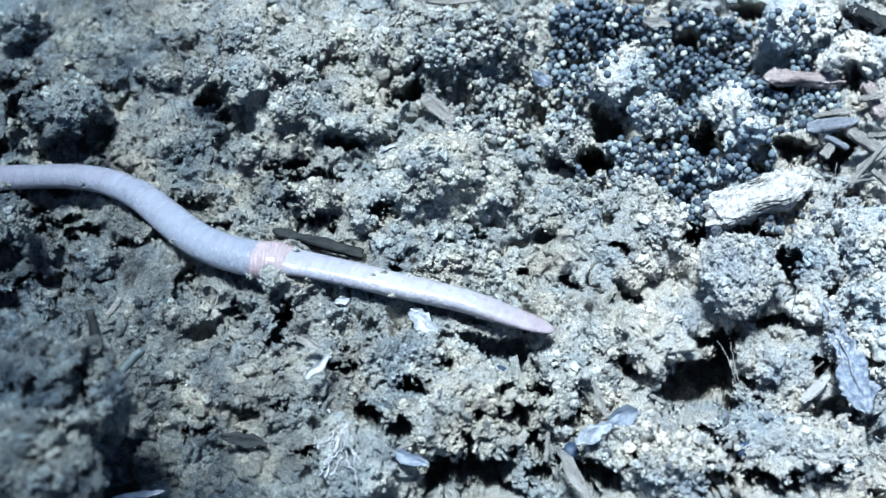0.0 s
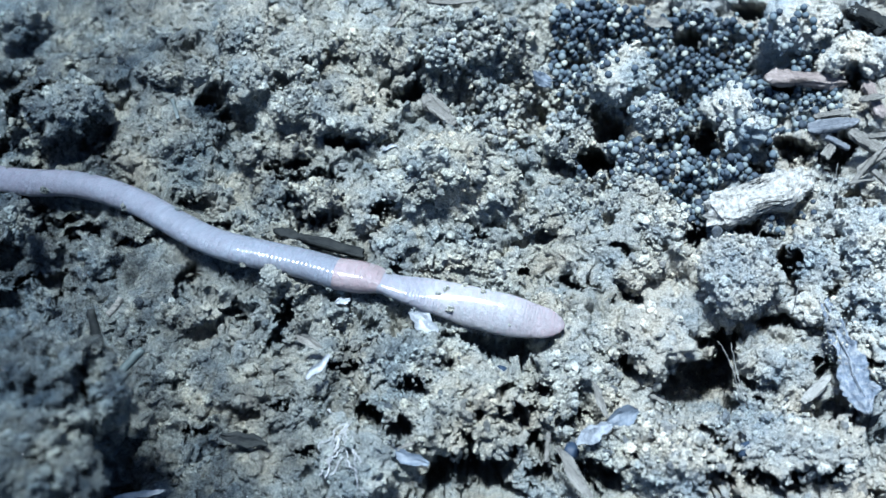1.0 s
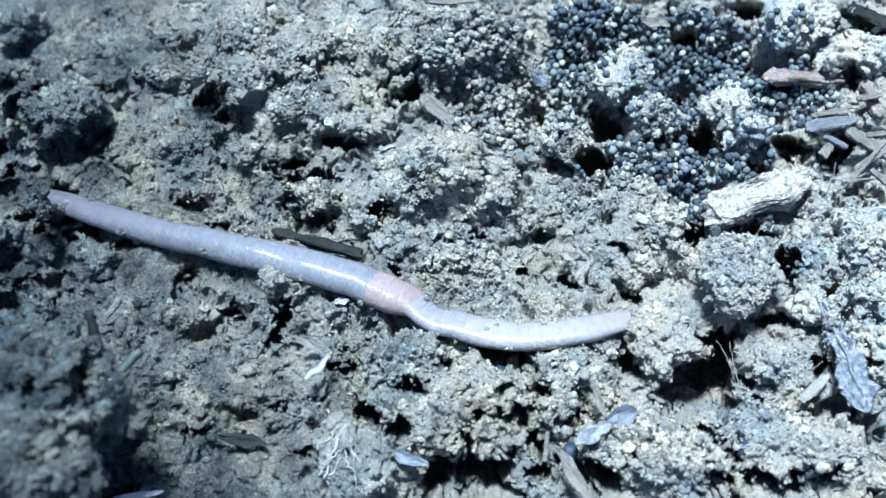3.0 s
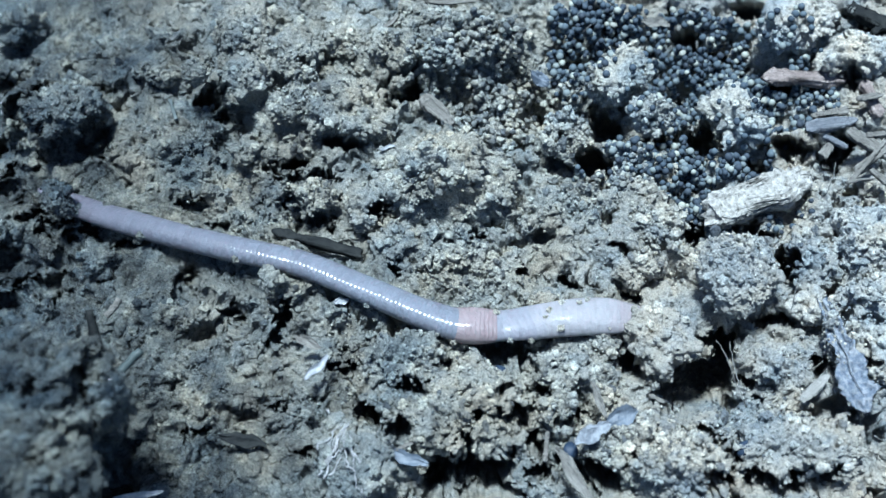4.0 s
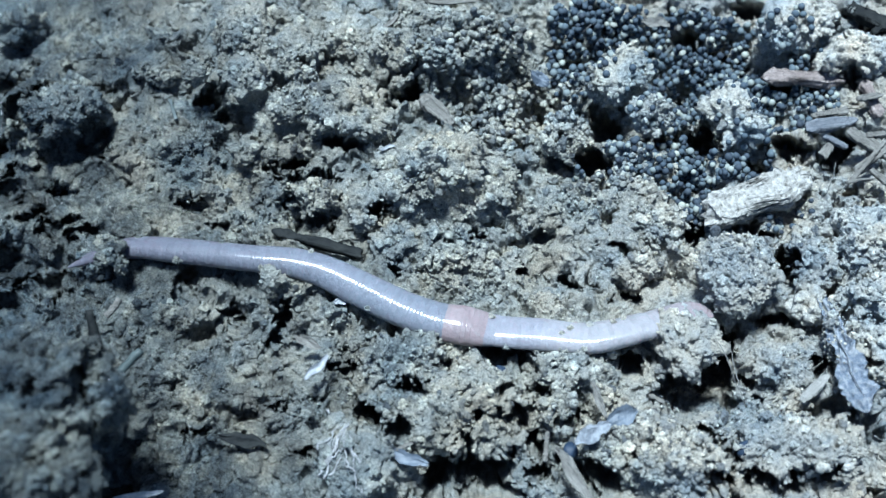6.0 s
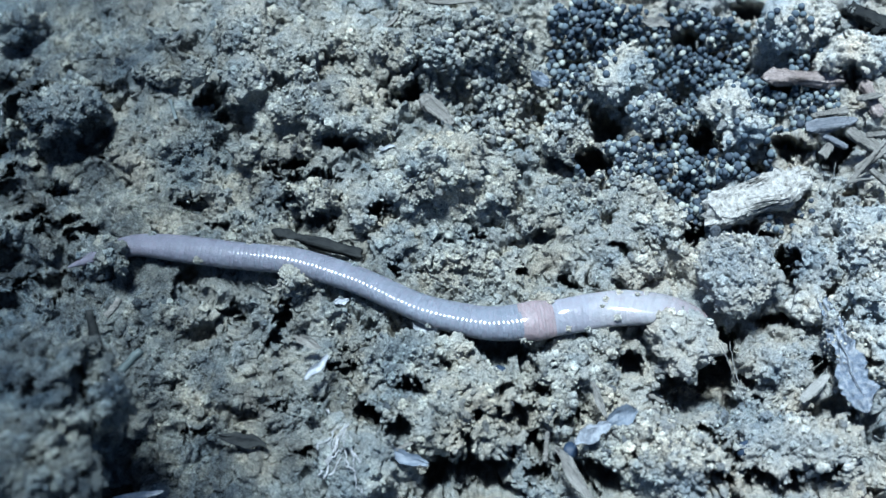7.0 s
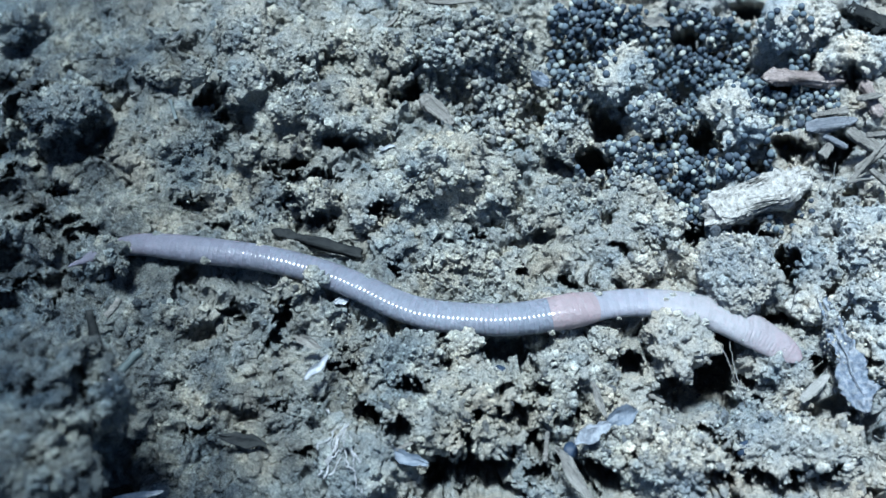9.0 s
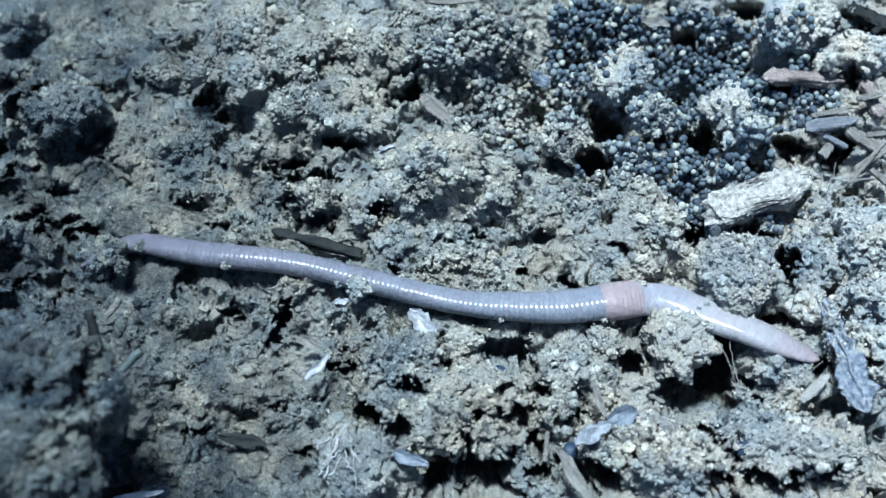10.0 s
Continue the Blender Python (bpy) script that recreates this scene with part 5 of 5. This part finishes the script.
def flake(name, x, y, z, length, width, turn, tip, mat, label, category, thick=0.12, curl=0.3, seed=0):
    """A thin bent scale with a ragged, pointed outline and some thickness."""
    rnd = random.Random(seed + 7)
    nx, ny = 14, 6
    bm = bmesh.new()
    tops, lows = [], []
    for i in range(nx + 1):
        u = i / nx
        w = width / 2 * (math.sin(3.1416 * min(max(u, 0.04), 0.96)) ** 0.6) * (0.88 + 0.3 * noise.noise((u * 5.0, seed, 4)) + 0.12 * rnd.uniform(-1, 1))
        skewed = 0.3 * width * noise.noise((u * 2.3, seed, 0))
        tops.append([]), lows.append([])
        for j in range(ny + 1):
            v = j / ny * 2 - 1
            px, py = (u - 0.5) * length + 0.06 * length * noise.noise((v * 2, seed, u)), v * w + skewed
            pz = curl * (v * v * w + (u - 0.5) ** 2 * length * 0.6) + 0.16 * width * noise.noise((u * 3.1, v * 1.4, seed)) + 0.015 * rnd.uniform(-1, 1) * width
            tops[-1].append(bm.verts.new((px * MM, py * MM, (pz + thick / 2) * MM)))
            lows[-1].append(bm.verts.new((px * MM, py * MM, (pz - thick / 2) * MM)))
    for i in range(nx):
        for j in range(ny):
            bm.faces.new((tops[i][j], tops[i + 1][j], tops[i + 1][j + 1], tops[i][j + 1]))
            bm.faces.new((lows[i][j + 1], lows[i + 1][j + 1], lows[i + 1][j], lows[i][j]))
        bm.faces.new((tops[i + 1][0], tops[i][0], lows[i][0], lows[i + 1][0]))
        bm.faces.new((tops[i][ny], tops[i + 1][ny], lows[i + 1][ny], lows[i][ny]))
    for j in range(ny):
        bm.faces.new((tops[0][j], tops[0][j + 1], lows[0][j + 1], lows[0][j]))
        bm.faces.new((tops[nx][j + 1], tops[nx][j], lows[nx][j], lows[nx][j + 1]))
    ob = part(name, bm, mat, None)
    ob.matrix_world = pose(x * MM, y * MM, z * MM, tip, 0, turn)
    return tagged(ob, label, category)


def wood_chip(name, x, y, z, length, width, thick, turn, lean, mat, label, seed=0, worn=0.0):
    """A broken piece of wood: fibres along it, torn ends."""
    p, f = ball(6 if width > 3 else 5)
    q = np.sign(p) * np.abs(p) ** 0.42
    q = q / np.max(np.abs(q))
    q = q * np.array((length / 2, width / 2, thick / 2))
    along = q[:, 0] * 0.28
    fibre = smooth_noise(along, q[:, 1] * 2.4, q[:, 2] * 2.4, seed) + 0.6 * smooth_noise(along * 2, q[:, 1] * 5.5, q[:, 2] * 5.5, seed + 1)
    torn = smooth_noise(q[:, 1] * 1.6, q[:, 2] * 1.6, np.sign(q[:, 0]) * 3, seed + 2)
    waist = 1 + 0.34 * smooth_noise(q[:, 0] * 0.42, q[:, 0] * 0, q[:, 0] * 0, seed + 3)
    q[:, 0] += torn * min(0.09 * length, 1.4) * np.abs(p[:, 0]) ** 3
    q[:, 1] *= waist
    q[:, 2] *= 1 + 0.2 * smooth_noise(q[:, 0] * 0.6 + 9, q[:, 1], q[:, 2], seed + 5)
    n = p * np.array((0.2, 1, 1))
    q += n * (min(0.12, 0.13 * thick) * (1 - 0.7 * worn) * fibre + min(0.25, 0.16 * thick) * smooth_noise(q[:, 0] * 2.2, q[:, 1] * 2.2, q[:, 2] * 2.2, seed + 6) + 0.1 * smooth_noise(q[:, 0] * 5, q[:, 1] * 5, q[:, 2] * 5, seed + 8))[:, None]
    if worn:
        pits = np.clip(smooth_noise(q[:, 0] * 0.9, q[:, 1] * 1.3, q[:, 2] * 1.3, seed + 11) - 0.1, 0, 1) + 0.7 * np.clip(smooth_noise(q[:, 0] * 2.2, q[:, 1] * 2.8, q[:, 2] * 2.8, seed + 12) - 0.1, 0, 1)
        q -= p * np.array((0.3, 0.8, 1)) * (worn * pits + 0.22 * worn * smooth_noise(q[:, 0] * 4, q[:, 1] * 4, q[:, 2] * 4, seed + 13) + 0.16 * worn * smooth_noise(q[:, 0] * 8, q[:, 1] * 8, q[:, 2] * 8, seed + 15))[:, None]
        q[:, 1] += 0.5 * worn * smooth_noise(q[:, 0] * 0.5, q[:, 0] * 0, q[:, 2] * 0.5, seed + 14)
    ob = new(name, mesh_of(name, q, f, mat))
    ob.matrix_world = pose(x * MM, y * MM, z * MM, 0, lean, turn)
    return tagged(ob, label, "wood chip")


wood_chip("wood_chip", 35.7, 5.8, 2.0, 12.76, 3.9, 2.4, 21, 0, WORN_WOOD, "pale weathered broken wood chip lying on soil", 3, 0.75)
wood_chip("wood_chip", -0.6, 17.6, 1.5, 5.4, 1.5, 1.2, -48, 0, STRAW, "short grey fibrous wood chip between clods", 5)
wood_chip("dry_stick", 43.6, 22.8, 1.0, 9.2, 1.7, 1.4, -6, -3, PINKWOOD, "short pinkish-brown dry stick half buried in crumbs", 21)
wood_chip("dry_stick", 50.9, 19.1, 2.0, 4.9, 1.30, 1.20, -75, 2, PINKWOOD, "stub of pinkish dry stick between crumbs", 22)
wood_chip("straw", 45.1, 15.0, 2.8, 5.8, 1.30, 0.70, 7, -4, BLUE_STRAW, "split bluish-grey piece of straw", 23)
wood_chip("straw", 49.0, 12.2, 3.0, 5.3, 1.20, 0.90, -42, -0, STRAW, "split grey piece of straw", 24)
wood_chip("straw", 49.2, 10.0, 3.2, 5.5, 1.00, 0.70, 38, -4, STRAW, "split grey piece of straw", 25)
wood_chip("straw", 38.6, -17.9, 2.6, 3.9, 0.75, 0.60, 42, -7, CHIP, "frayed pale splinter of straw beside a leaf", 27)
wood_chip("straw", 45.5, 16.7, 2.6, 4.0, 1.00, 0.60, 6, -6, STRAW, "split grey piece of straw", 28)
stick("straw", 45.4, 6.5, 3.6, 48.5, 6.9, 3.8, 0.22, 0.15, STRAW, "thin pale straw fibre", "straw", 0.2, 6)
stick("plant_stem", -36.8, -10.6, 6.5, -35.3, -15.8, 2.8, 0.42, 0.55, BARK, "short dark brown dead stem standing in soil", "stem", 0.3, 8)
stick("plant_stem", -31.4, -14.3, 4.5, -34.1, -17.0, 3.1, 0.4, 0.55, STEM, "short green-grey stem fragment", "stem", 0.2, 9)
stick("plant_stem", -35.7, -6.4, 0.2, -37.0, -8.2, -0.3, 0.35, 0.4, STRAW, "pale short root piece on damp soil", "stem", 0.2, 10)
stick("plant_stem", -17.3, -5.1, 1.9, -19.4, -6.0, 1.6, 0.12, 0.1, STRAW, "thin pale root fibre", "stem", 0.2, 11)
wood_chip("bark_strip", 51.7, 30.4, 3.3, 5.6, 2.00, 1.20, -36, -2, BARK, "dark brown piece of bark on the soil", 31)
wood_chip("bark_strip", 53.3, 29.1, 3.3, 3.3, 1.00, 0.80, 48, -3, BARK, "dark brown piece of bark on the soil", 32)
wood_chip("straw", 48.3, 9.3, 3.7, 7.1, 0.60, 0.50, 48, -2, STRAW, "split grey piece of straw", 33)
wood_chip("straw", 50.0, 13.1, 3.5, 2.7, 0.70, 0.50, 4, -4, STRAW, "split grey piece of straw", 34)
wood_chip("straw", 45.4, 12.6, 2.7, 3.2, 0.80, 0.60, -35, -4, BLUE_STRAW, "split bluish-grey piece of straw", 35)
wood_chip("straw", 49.5, 7.3, 3.5, 2.9, 0.60, 0.50, -47, 4, STRAW, "split grey piece of straw", 36)
wood_chip("straw", 44.3, 11.6, 2.4, 2.2, 1.0, 0.50, -128, -0, STRAW, "split grey piece of straw", 37)
wood_chip("straw", 50.2, 18.5, 3.3, 2.8, 0.60, 0.50, 9, -4, STRAW, "split grey piece of straw", 38)
wood_chip("straw", 10.5, -24.2, 2.5, 3.3, 0.35, 0.30, -96, 4, STRAW, "split grey piece of straw", 39)
wood_chip("straw", 22.1, -19.1, 3.0, 1.6, 0.30, 0.25, -28, -0, STRAW, "thin pale straw splinter on crumbs", 40)
wood_chip("straw", 20.9, -22.6, 4.2, 1.4, 0.40, 0.30, -15, -0, CHIP, "thin pale straw splinter on crumbs", 41)
wood_chip("straw", -3.9, -24.2, 2.9, 2.0, 0.30, 0.25, 23, -6, STRAW, "thin pale straw splinter on crumbs", 42)
wood_chip("straw", -32.5, 19.1, -0.3, 3.6, 0.50, 0.40, -70, -3, STEM, "dark grey root piece on clay", 44)
wood_chip("bark_strip", -13.7, 0.5, 0.3, 10.6, 1.1, 0.8, -16, 0, BARK, "dark strip of damp bark pressed in soil", 9)
flake("seed_husk", -13.3, -15.5, 2.4, 3.57, 1.02, 50, 10, WHITE, "slender white husk on damp soil", "husk", 0.15, 0.4, 1)
flake("white_flake", -2.2, -9.7, 1.2, 3.95, 2.42, -42, 10, WHITE, "crumpled white papery flake lying on the soil", "flake", 0.2, 0.5, 3)
flake("white_flake", -11.1, -7.1, 1.2, 1.66, 0.89, 10, 10, WHITE, "small white papery flake", "flake", 0.1, 0.2, 4)
flake("silver_flake", -3.9, -25.3, 2.6, 4.98, 1.53, -15, 12, FLAKE, "silvery blue-grey pointed flake", "flake", 0.15, 0.4, 5)
flake("silver_flake", -14.4, -12.2, 1.8, 3.32, 1.28, -30, 20, STRAW, "greyish scrap of dry leaf", "flake", 0.15, 0.4, 6)
flake("pale_flake", 15.0, -23.4, 4.4, 4.2, 1.9, 30, 14, PAPER, "pale dry leaf scrap on soil crumbs", "flake", 0.2, 0.3, 7)
flake("pale_flake", 18.2, -21.2, 3.6, 3.4, 2.2, 20, 20, FLAKE, "blue-grey dry leaf scrap on crumbs", "flake", 0.2, 0.3, 8)
flake("pale_flake", 11.3, 21.2, 3.0, 1.91, 2.93, 70, 24, FLAKE, "pale grey curled scale among crumbs", "flake", 0.2, 0.5, 9)
flake("white_flake", -30.6, -28.9, 1.6, 5.10, 0.77, 8, 12, WHITE, "slender white flake on dark soil", "flake", 0.15, 0.3, 10)
flake("pale_flake", -20.7, -22.8, 0.7, 5.10, 1.66, -10, 5, BARK, "dark grey dry leaf scrap pressed in soil", "flake", 0.2, 0.2, 11)
flake("pale_flake", 13.0, -27.5, 4.0, 6.38, 1.53, -58, 14, STRAW, "brownish grey splinter of dry stalk", "flake", 0.3, 0.3, 12)
flake("pale_flake", 15.9, -19.9, 4.6, 4.21, 0.96, -72, 14, STRAW, "grey splinter of dry stalk", "flake", 0.3, 0.3, 13)
flake("tan_flake", 26.1, 30.2, 2.2, 3.44, 1.53, -8, 14, STRAW, "tan torn husk lying on pellets", "flake", 0.2, 0.4, 14)
flake("pale_flake", 1.1, 33.0, 3.0, 7.65, 0.89, 3, 14, STRAW, "pale dry straw splinter", "flake", 0.3, 0.2, 15)
flake("pale_flake", -6.5, 29.6, 3.0, 3.19, 0.64, 50, 14, STRAW, "pale dry straw splinter", "flake", 0.3, 0.2, 16)
flake("pale_flake", -6.4, 11.6, 3.0, 1.91, 0.51, 20, 14, WHITE, "small pale splinter of straw", "flake", 0.2, 0.2, 17)

# the withered leaf scrap with its rib
leaf = new("dry_leaf")
tagged(leaf, "blue-grey withered leaf scrap with ragged edges and a pale midrib", "leaf")
leaf.matrix_world = pose(*(c * MM for c in LEAF_AT), 9, -5, -80)
LONG = 13.71
bm = bmesh.new()
rows = []
for i in range(61):
    u = i / 60
    w = float(np.interp(u, (0, 0.12, 0.45, 0.7, 0.86, 1), (0.5, 0.8, 1.1, 1.55, 1.75, 0.4)))
    row = []
    for j in range(17):
        v = j / 8 - 1
        rag = 1 + 0.45 * noise.noise((u * 9, 3.3 if v > 0 else 8.4, 3)) + 0.35 * noise.noise((u * 31, 3.7 if v > 0 else 8.2, 5))
        zz = 0.45 * abs(v) ** 1.5 + 0.8 * noise.noise((u * 6, v * 2, 1)) + 0.25 * noise.noise((u * 19, v * 5, 2)) - 0.5 * max(0, u - 0.8) * 5
        row.append(bm.verts.new(((u - 0.5) * LONG * MM, v * w * (rag if abs(v) > 0.4 else 1) * MM, zz * MM)))
    rows.append(row)
for a, b in zip(rows, rows[1:]):
    for j in range(16):
        bm.faces.new((a[j], b[j], b[j + 1], a[j + 1])).smooth = True
bmesh.ops.solidify(bm, geom=bm.faces[:], thickness=0.16 * MM)
part("blade", bm, LEAF, leaf)
part("midrib", tube([((i / 20 - 0.5) * LONG * 0.86 - 0.6, 0.12 * math.sin(i * 0.7), 0.28 + 0.5 * noise.noise((i * 0.26, 0, 1))) for i in range(21)], [0.2 - 0.008 * i for i in range(21)], 7, 3, 0.25), PAPER, leaf, "pale blue midrib")

# white fungal threads
THREADS_AT = (-9.6, -22.7, 2.0)


def threads(x, y, z, length, turn, seed, label, mat, r=0.09, jitter=0.5, name="fungal_thread", category="fungal thread", arch=0.0):
    rnd = random.Random(seed)
    a = radians(turn)
    pts, px, py = [], 0.0, 0.0
    n = 16
    for i in range(n + 1):
        b = a + rnd.uniform(-1, 1) * jitter
        px, py = px + length / n * math.cos(b), py + length / n * math.sin(b)
        zz = (max(height(x + px + dx, y + py + dy) for dx in (-0.2, 0, 0.2) for dy in (-0.2, 0, 0.2)) - 0.05 if z is None else z) + 0.22 + arch * math.sin(3.1416 * i / n)
        pts.append(Vector((px, py, zz)))
    base = pts[0].z
    ob = part(name, tube([p - Vector((0, 0, base)) for p in pts], [r * rnd.uniform(0.6, 1.3) for _ in pts], 6, seed, 0.2), mat, None)
    ob.matrix_world = pose(x * MM, y * MM, base * MM)
    return tagged(ob, label, category)


rnd = random.Random(12)
for seed in range(1, 17):
    u = rnd.random()
    x, y = THREADS_AT[0] + rnd.gauss(0, 0.3 + 0.5 * u) - 0.9 * u, THREADS_AT[1] + 1.2 - 5.8 * u
    threads(x, y, None, rnd.uniform(2.4, 5.2), -95 + rnd.uniform(-30, 30), seed, "tangled white fungal thread on a clod", THREAD, rnd.uniform(0.03, 0.08), 0.95)
threads(-12.4, -19.4, None, 1.6, -60, 30, "short white fungal thread on damp soil", THREAD, 0.08, 0.6)
HAIR_LABEL = "thin pale root hair across a dark gap"
for x, y, z, length, turn, seed in ((44.8, 9.5, 3.5, 4.6, -110, 21), (30.3, -12.1, 2.4, 7.5, -85, 22), (28.8, -12.1, 2.4, 6.0, -70, 23), (38.5, -5.5, 2.6, 3.4, -110, 24), (-13.5, -6.4, 1.6, 2.4, -80, 25), (16.8, 27.6, 3.5, 2.0, 40, 26), (8.2, 26.6, 3.8, 1.6, 30, 27), (-22.8, 5.6, 1.3, 2.2, -70, 28)):
    threads(x, y, z, length, turn, seed, HAIR_LABEL, HAIR, 0.045, 0.25, "root_hair", "root hair", 0.4)


def pebble(x, y, z, r, mat, label, seed):
    p, f = ball(4)
    q = p * np.array((r, r * 0.8, r * 0.7)) * (1 + 0.16 * smooth_noise(p[:, 0] * 1.6 + seed, p[:, 1] * 1.6, p[:, 2] * 1.6, seed))[:, None]
    ob = new("pebble", mesh_of("pebble", q, f, mat))
    ob.matrix_world = pose(x * MM, y * MM, z * MM, 0, 0, seed * 40)
    return tagged(ob, label, "pebble")


pebble(30.9, -24.2, 2.0, 1.05, SLATE, "dark blue angular pebble between crumbs", 1)
pebble(13.0, -24.4, 2.0, 1.0, SLATE, "dark blue smooth pebble between crumbs", 2)
pebble(6.2, -15.4, 0.9, 0.9, SLATE, "dark smooth round pebble", 3)
for x, y, z, s in ((29.1, 26.0, 1.8, 1), (26.1, 28.9, 1.4, 2), (28.7, 33.0, 1.4, 3), (30.6, 30.9, 1.4, 4), (26.7, 14.9, 1.6, 5), (38.0, 18.6, 2.4, 6), (23.0, 25.7, 2.2, 7), (0.6, 0.5, 2.2, 8), (21.1, 30.8, 1.2, 9)):
    pebble(x, y, z, 0.48, GRAIN, "small round cream-coloured grain", s)

# crumbs sticking to the worm's skin
STUCK = []
for k, side, rise, r in ((14, -0.7, 0.75, 0.75), (20, 0.85, 0.5, 0.5), (33, -0.95, 0.4, 0.6), (44, 0.9, 0.5, 0.45), (57, -0.9, 0.45, 0.5), (69, 0.85, 0.5, 0.4), (90, -0.95, 0.25, 0.4), (110, -0.97, 0.1, 0.5), (112, -0.9, -0.1, 0.4), (120, 0.9, 0.4, 0.5),
                         (124, -0.95, 0.2, 0.45), (131, -0.97, 0.0, 0.45), (139, 0.5, 0.85, 0.4), (142, -0.85, 0.5, 0.5), (144, 0.9, 0.45, 0.4), (150, 0.75, 0.65, 0.42), (153, 0.9, 0.4, 0.4), (160, -0.9, 0.4, 0.22), (137, -0.1, 1.0, 0.34)):
    p, f = ball(3)
    q = p * r * (0.9 + 0.5 * smooth_noise(p[:, 0] * 2 + k, p[:, 1] * 2, p[:, 2] * 2, k) + 0.4 * smooth_noise(p[:, 0] * 4.5 + k, p[:, 1] * 4.5, p[:, 2] * 4.5, k))[:, None]
    ob = new("stuck_crumb", mesh_of("stuck_crumb", q * 0.85, f, PALE_SOIL, False))
    tagged(ob, "small grey crumb of soil sticking to the worm", "crumb of soil", "crumbs on the worm")
    n = math.hypot(side, rise)
    STUCK.append((ob, k, side / n, rise / n))


def skin_point(t, k, side, rise):
    """Where a crumb touches ring k, in the ring's space."""
    a = math.atan2(rise, side) - float(ROLL[t][k])
    r = 0.97 / math.hypot(math.cos(a) / WIDE[k], math.sin(a) / SLIM[k])
    return Matrix.Translation((0, side * r * MM, rise * r * MM))


def shove(ob, rows):
    """Keys a clod that is pushed over the ground: seconds and millimetres from its last place, up too where given."""
    last = ob.matrix_world.copy()
    walk(ob, [(t, Matrix.Translation((x * MM, y * MM, sum(up) * MM)) @ last) for t, x, y, *up in rows])


def motions():
    for k, ring in enumerate(RINGS):
        walk(ring, [(t, ring_pose(t, k) @ Matrix.Rotation(float(ROLL[t][k]), 4, "X")) for t in sorted(LINES)])
    for ob, k, side, rise in STUCK:
        walk(ob, [(t, ring_pose(t, k) @ skin_point(t, k, side, rise)) for t in sorted(LINES)])
    shove(BIG, ((0.0, -2.9, 0.4), (2.0, -2.8, 0.4), (2.7, -2.2, 0.3), (4.5, -1.9, 0.2), (5.0, -0.6, 0.0), (5.5, 0.9, 0.0), (7.5, 0.3, 0.0), (10.0, 0.0, 0.0)))
    shove(TAIL_CLOD, ((0.0, -11.9, 5.1), (2.5, -11.9, 5.1), (2.7, -11.2, 6.6), (3.8, -7.1, 7.1), (4.0, -7.0, 7.1), (4.2, -6.0, 8.2), (4.5, -5.2, 7.6), (5.0, -2.9, 4.4), (5.4, 0.0, 0.0), (10.0, 0.1, -0.2)))
    shove(DRAG_CLOD, ((0.0, -9.6, 1.2), (5.7, -9.6, 1.2), (6.8, -8.0, 1.2), (7.5, -5.9, 1.5), (8.0, -4.9, 1.2), (9.5, -4.6, 1.1), (10.0, 0.0, 0.0)))
    shove(HEAVED_CLOD, ((0.0, -1.6, 0.6, -3.2), (5.7, -1.6, 0.6, -3.2), (6.8, -1.6, -0.7, 0.0), (7.0, -1.1, -0.7, 0.0), (7.5, 0.1, -0.6, 0.0), (8.0, 0.1, -0.4, 0.0), (10.0, 0.0, 0.0, 0.0)))


motions()
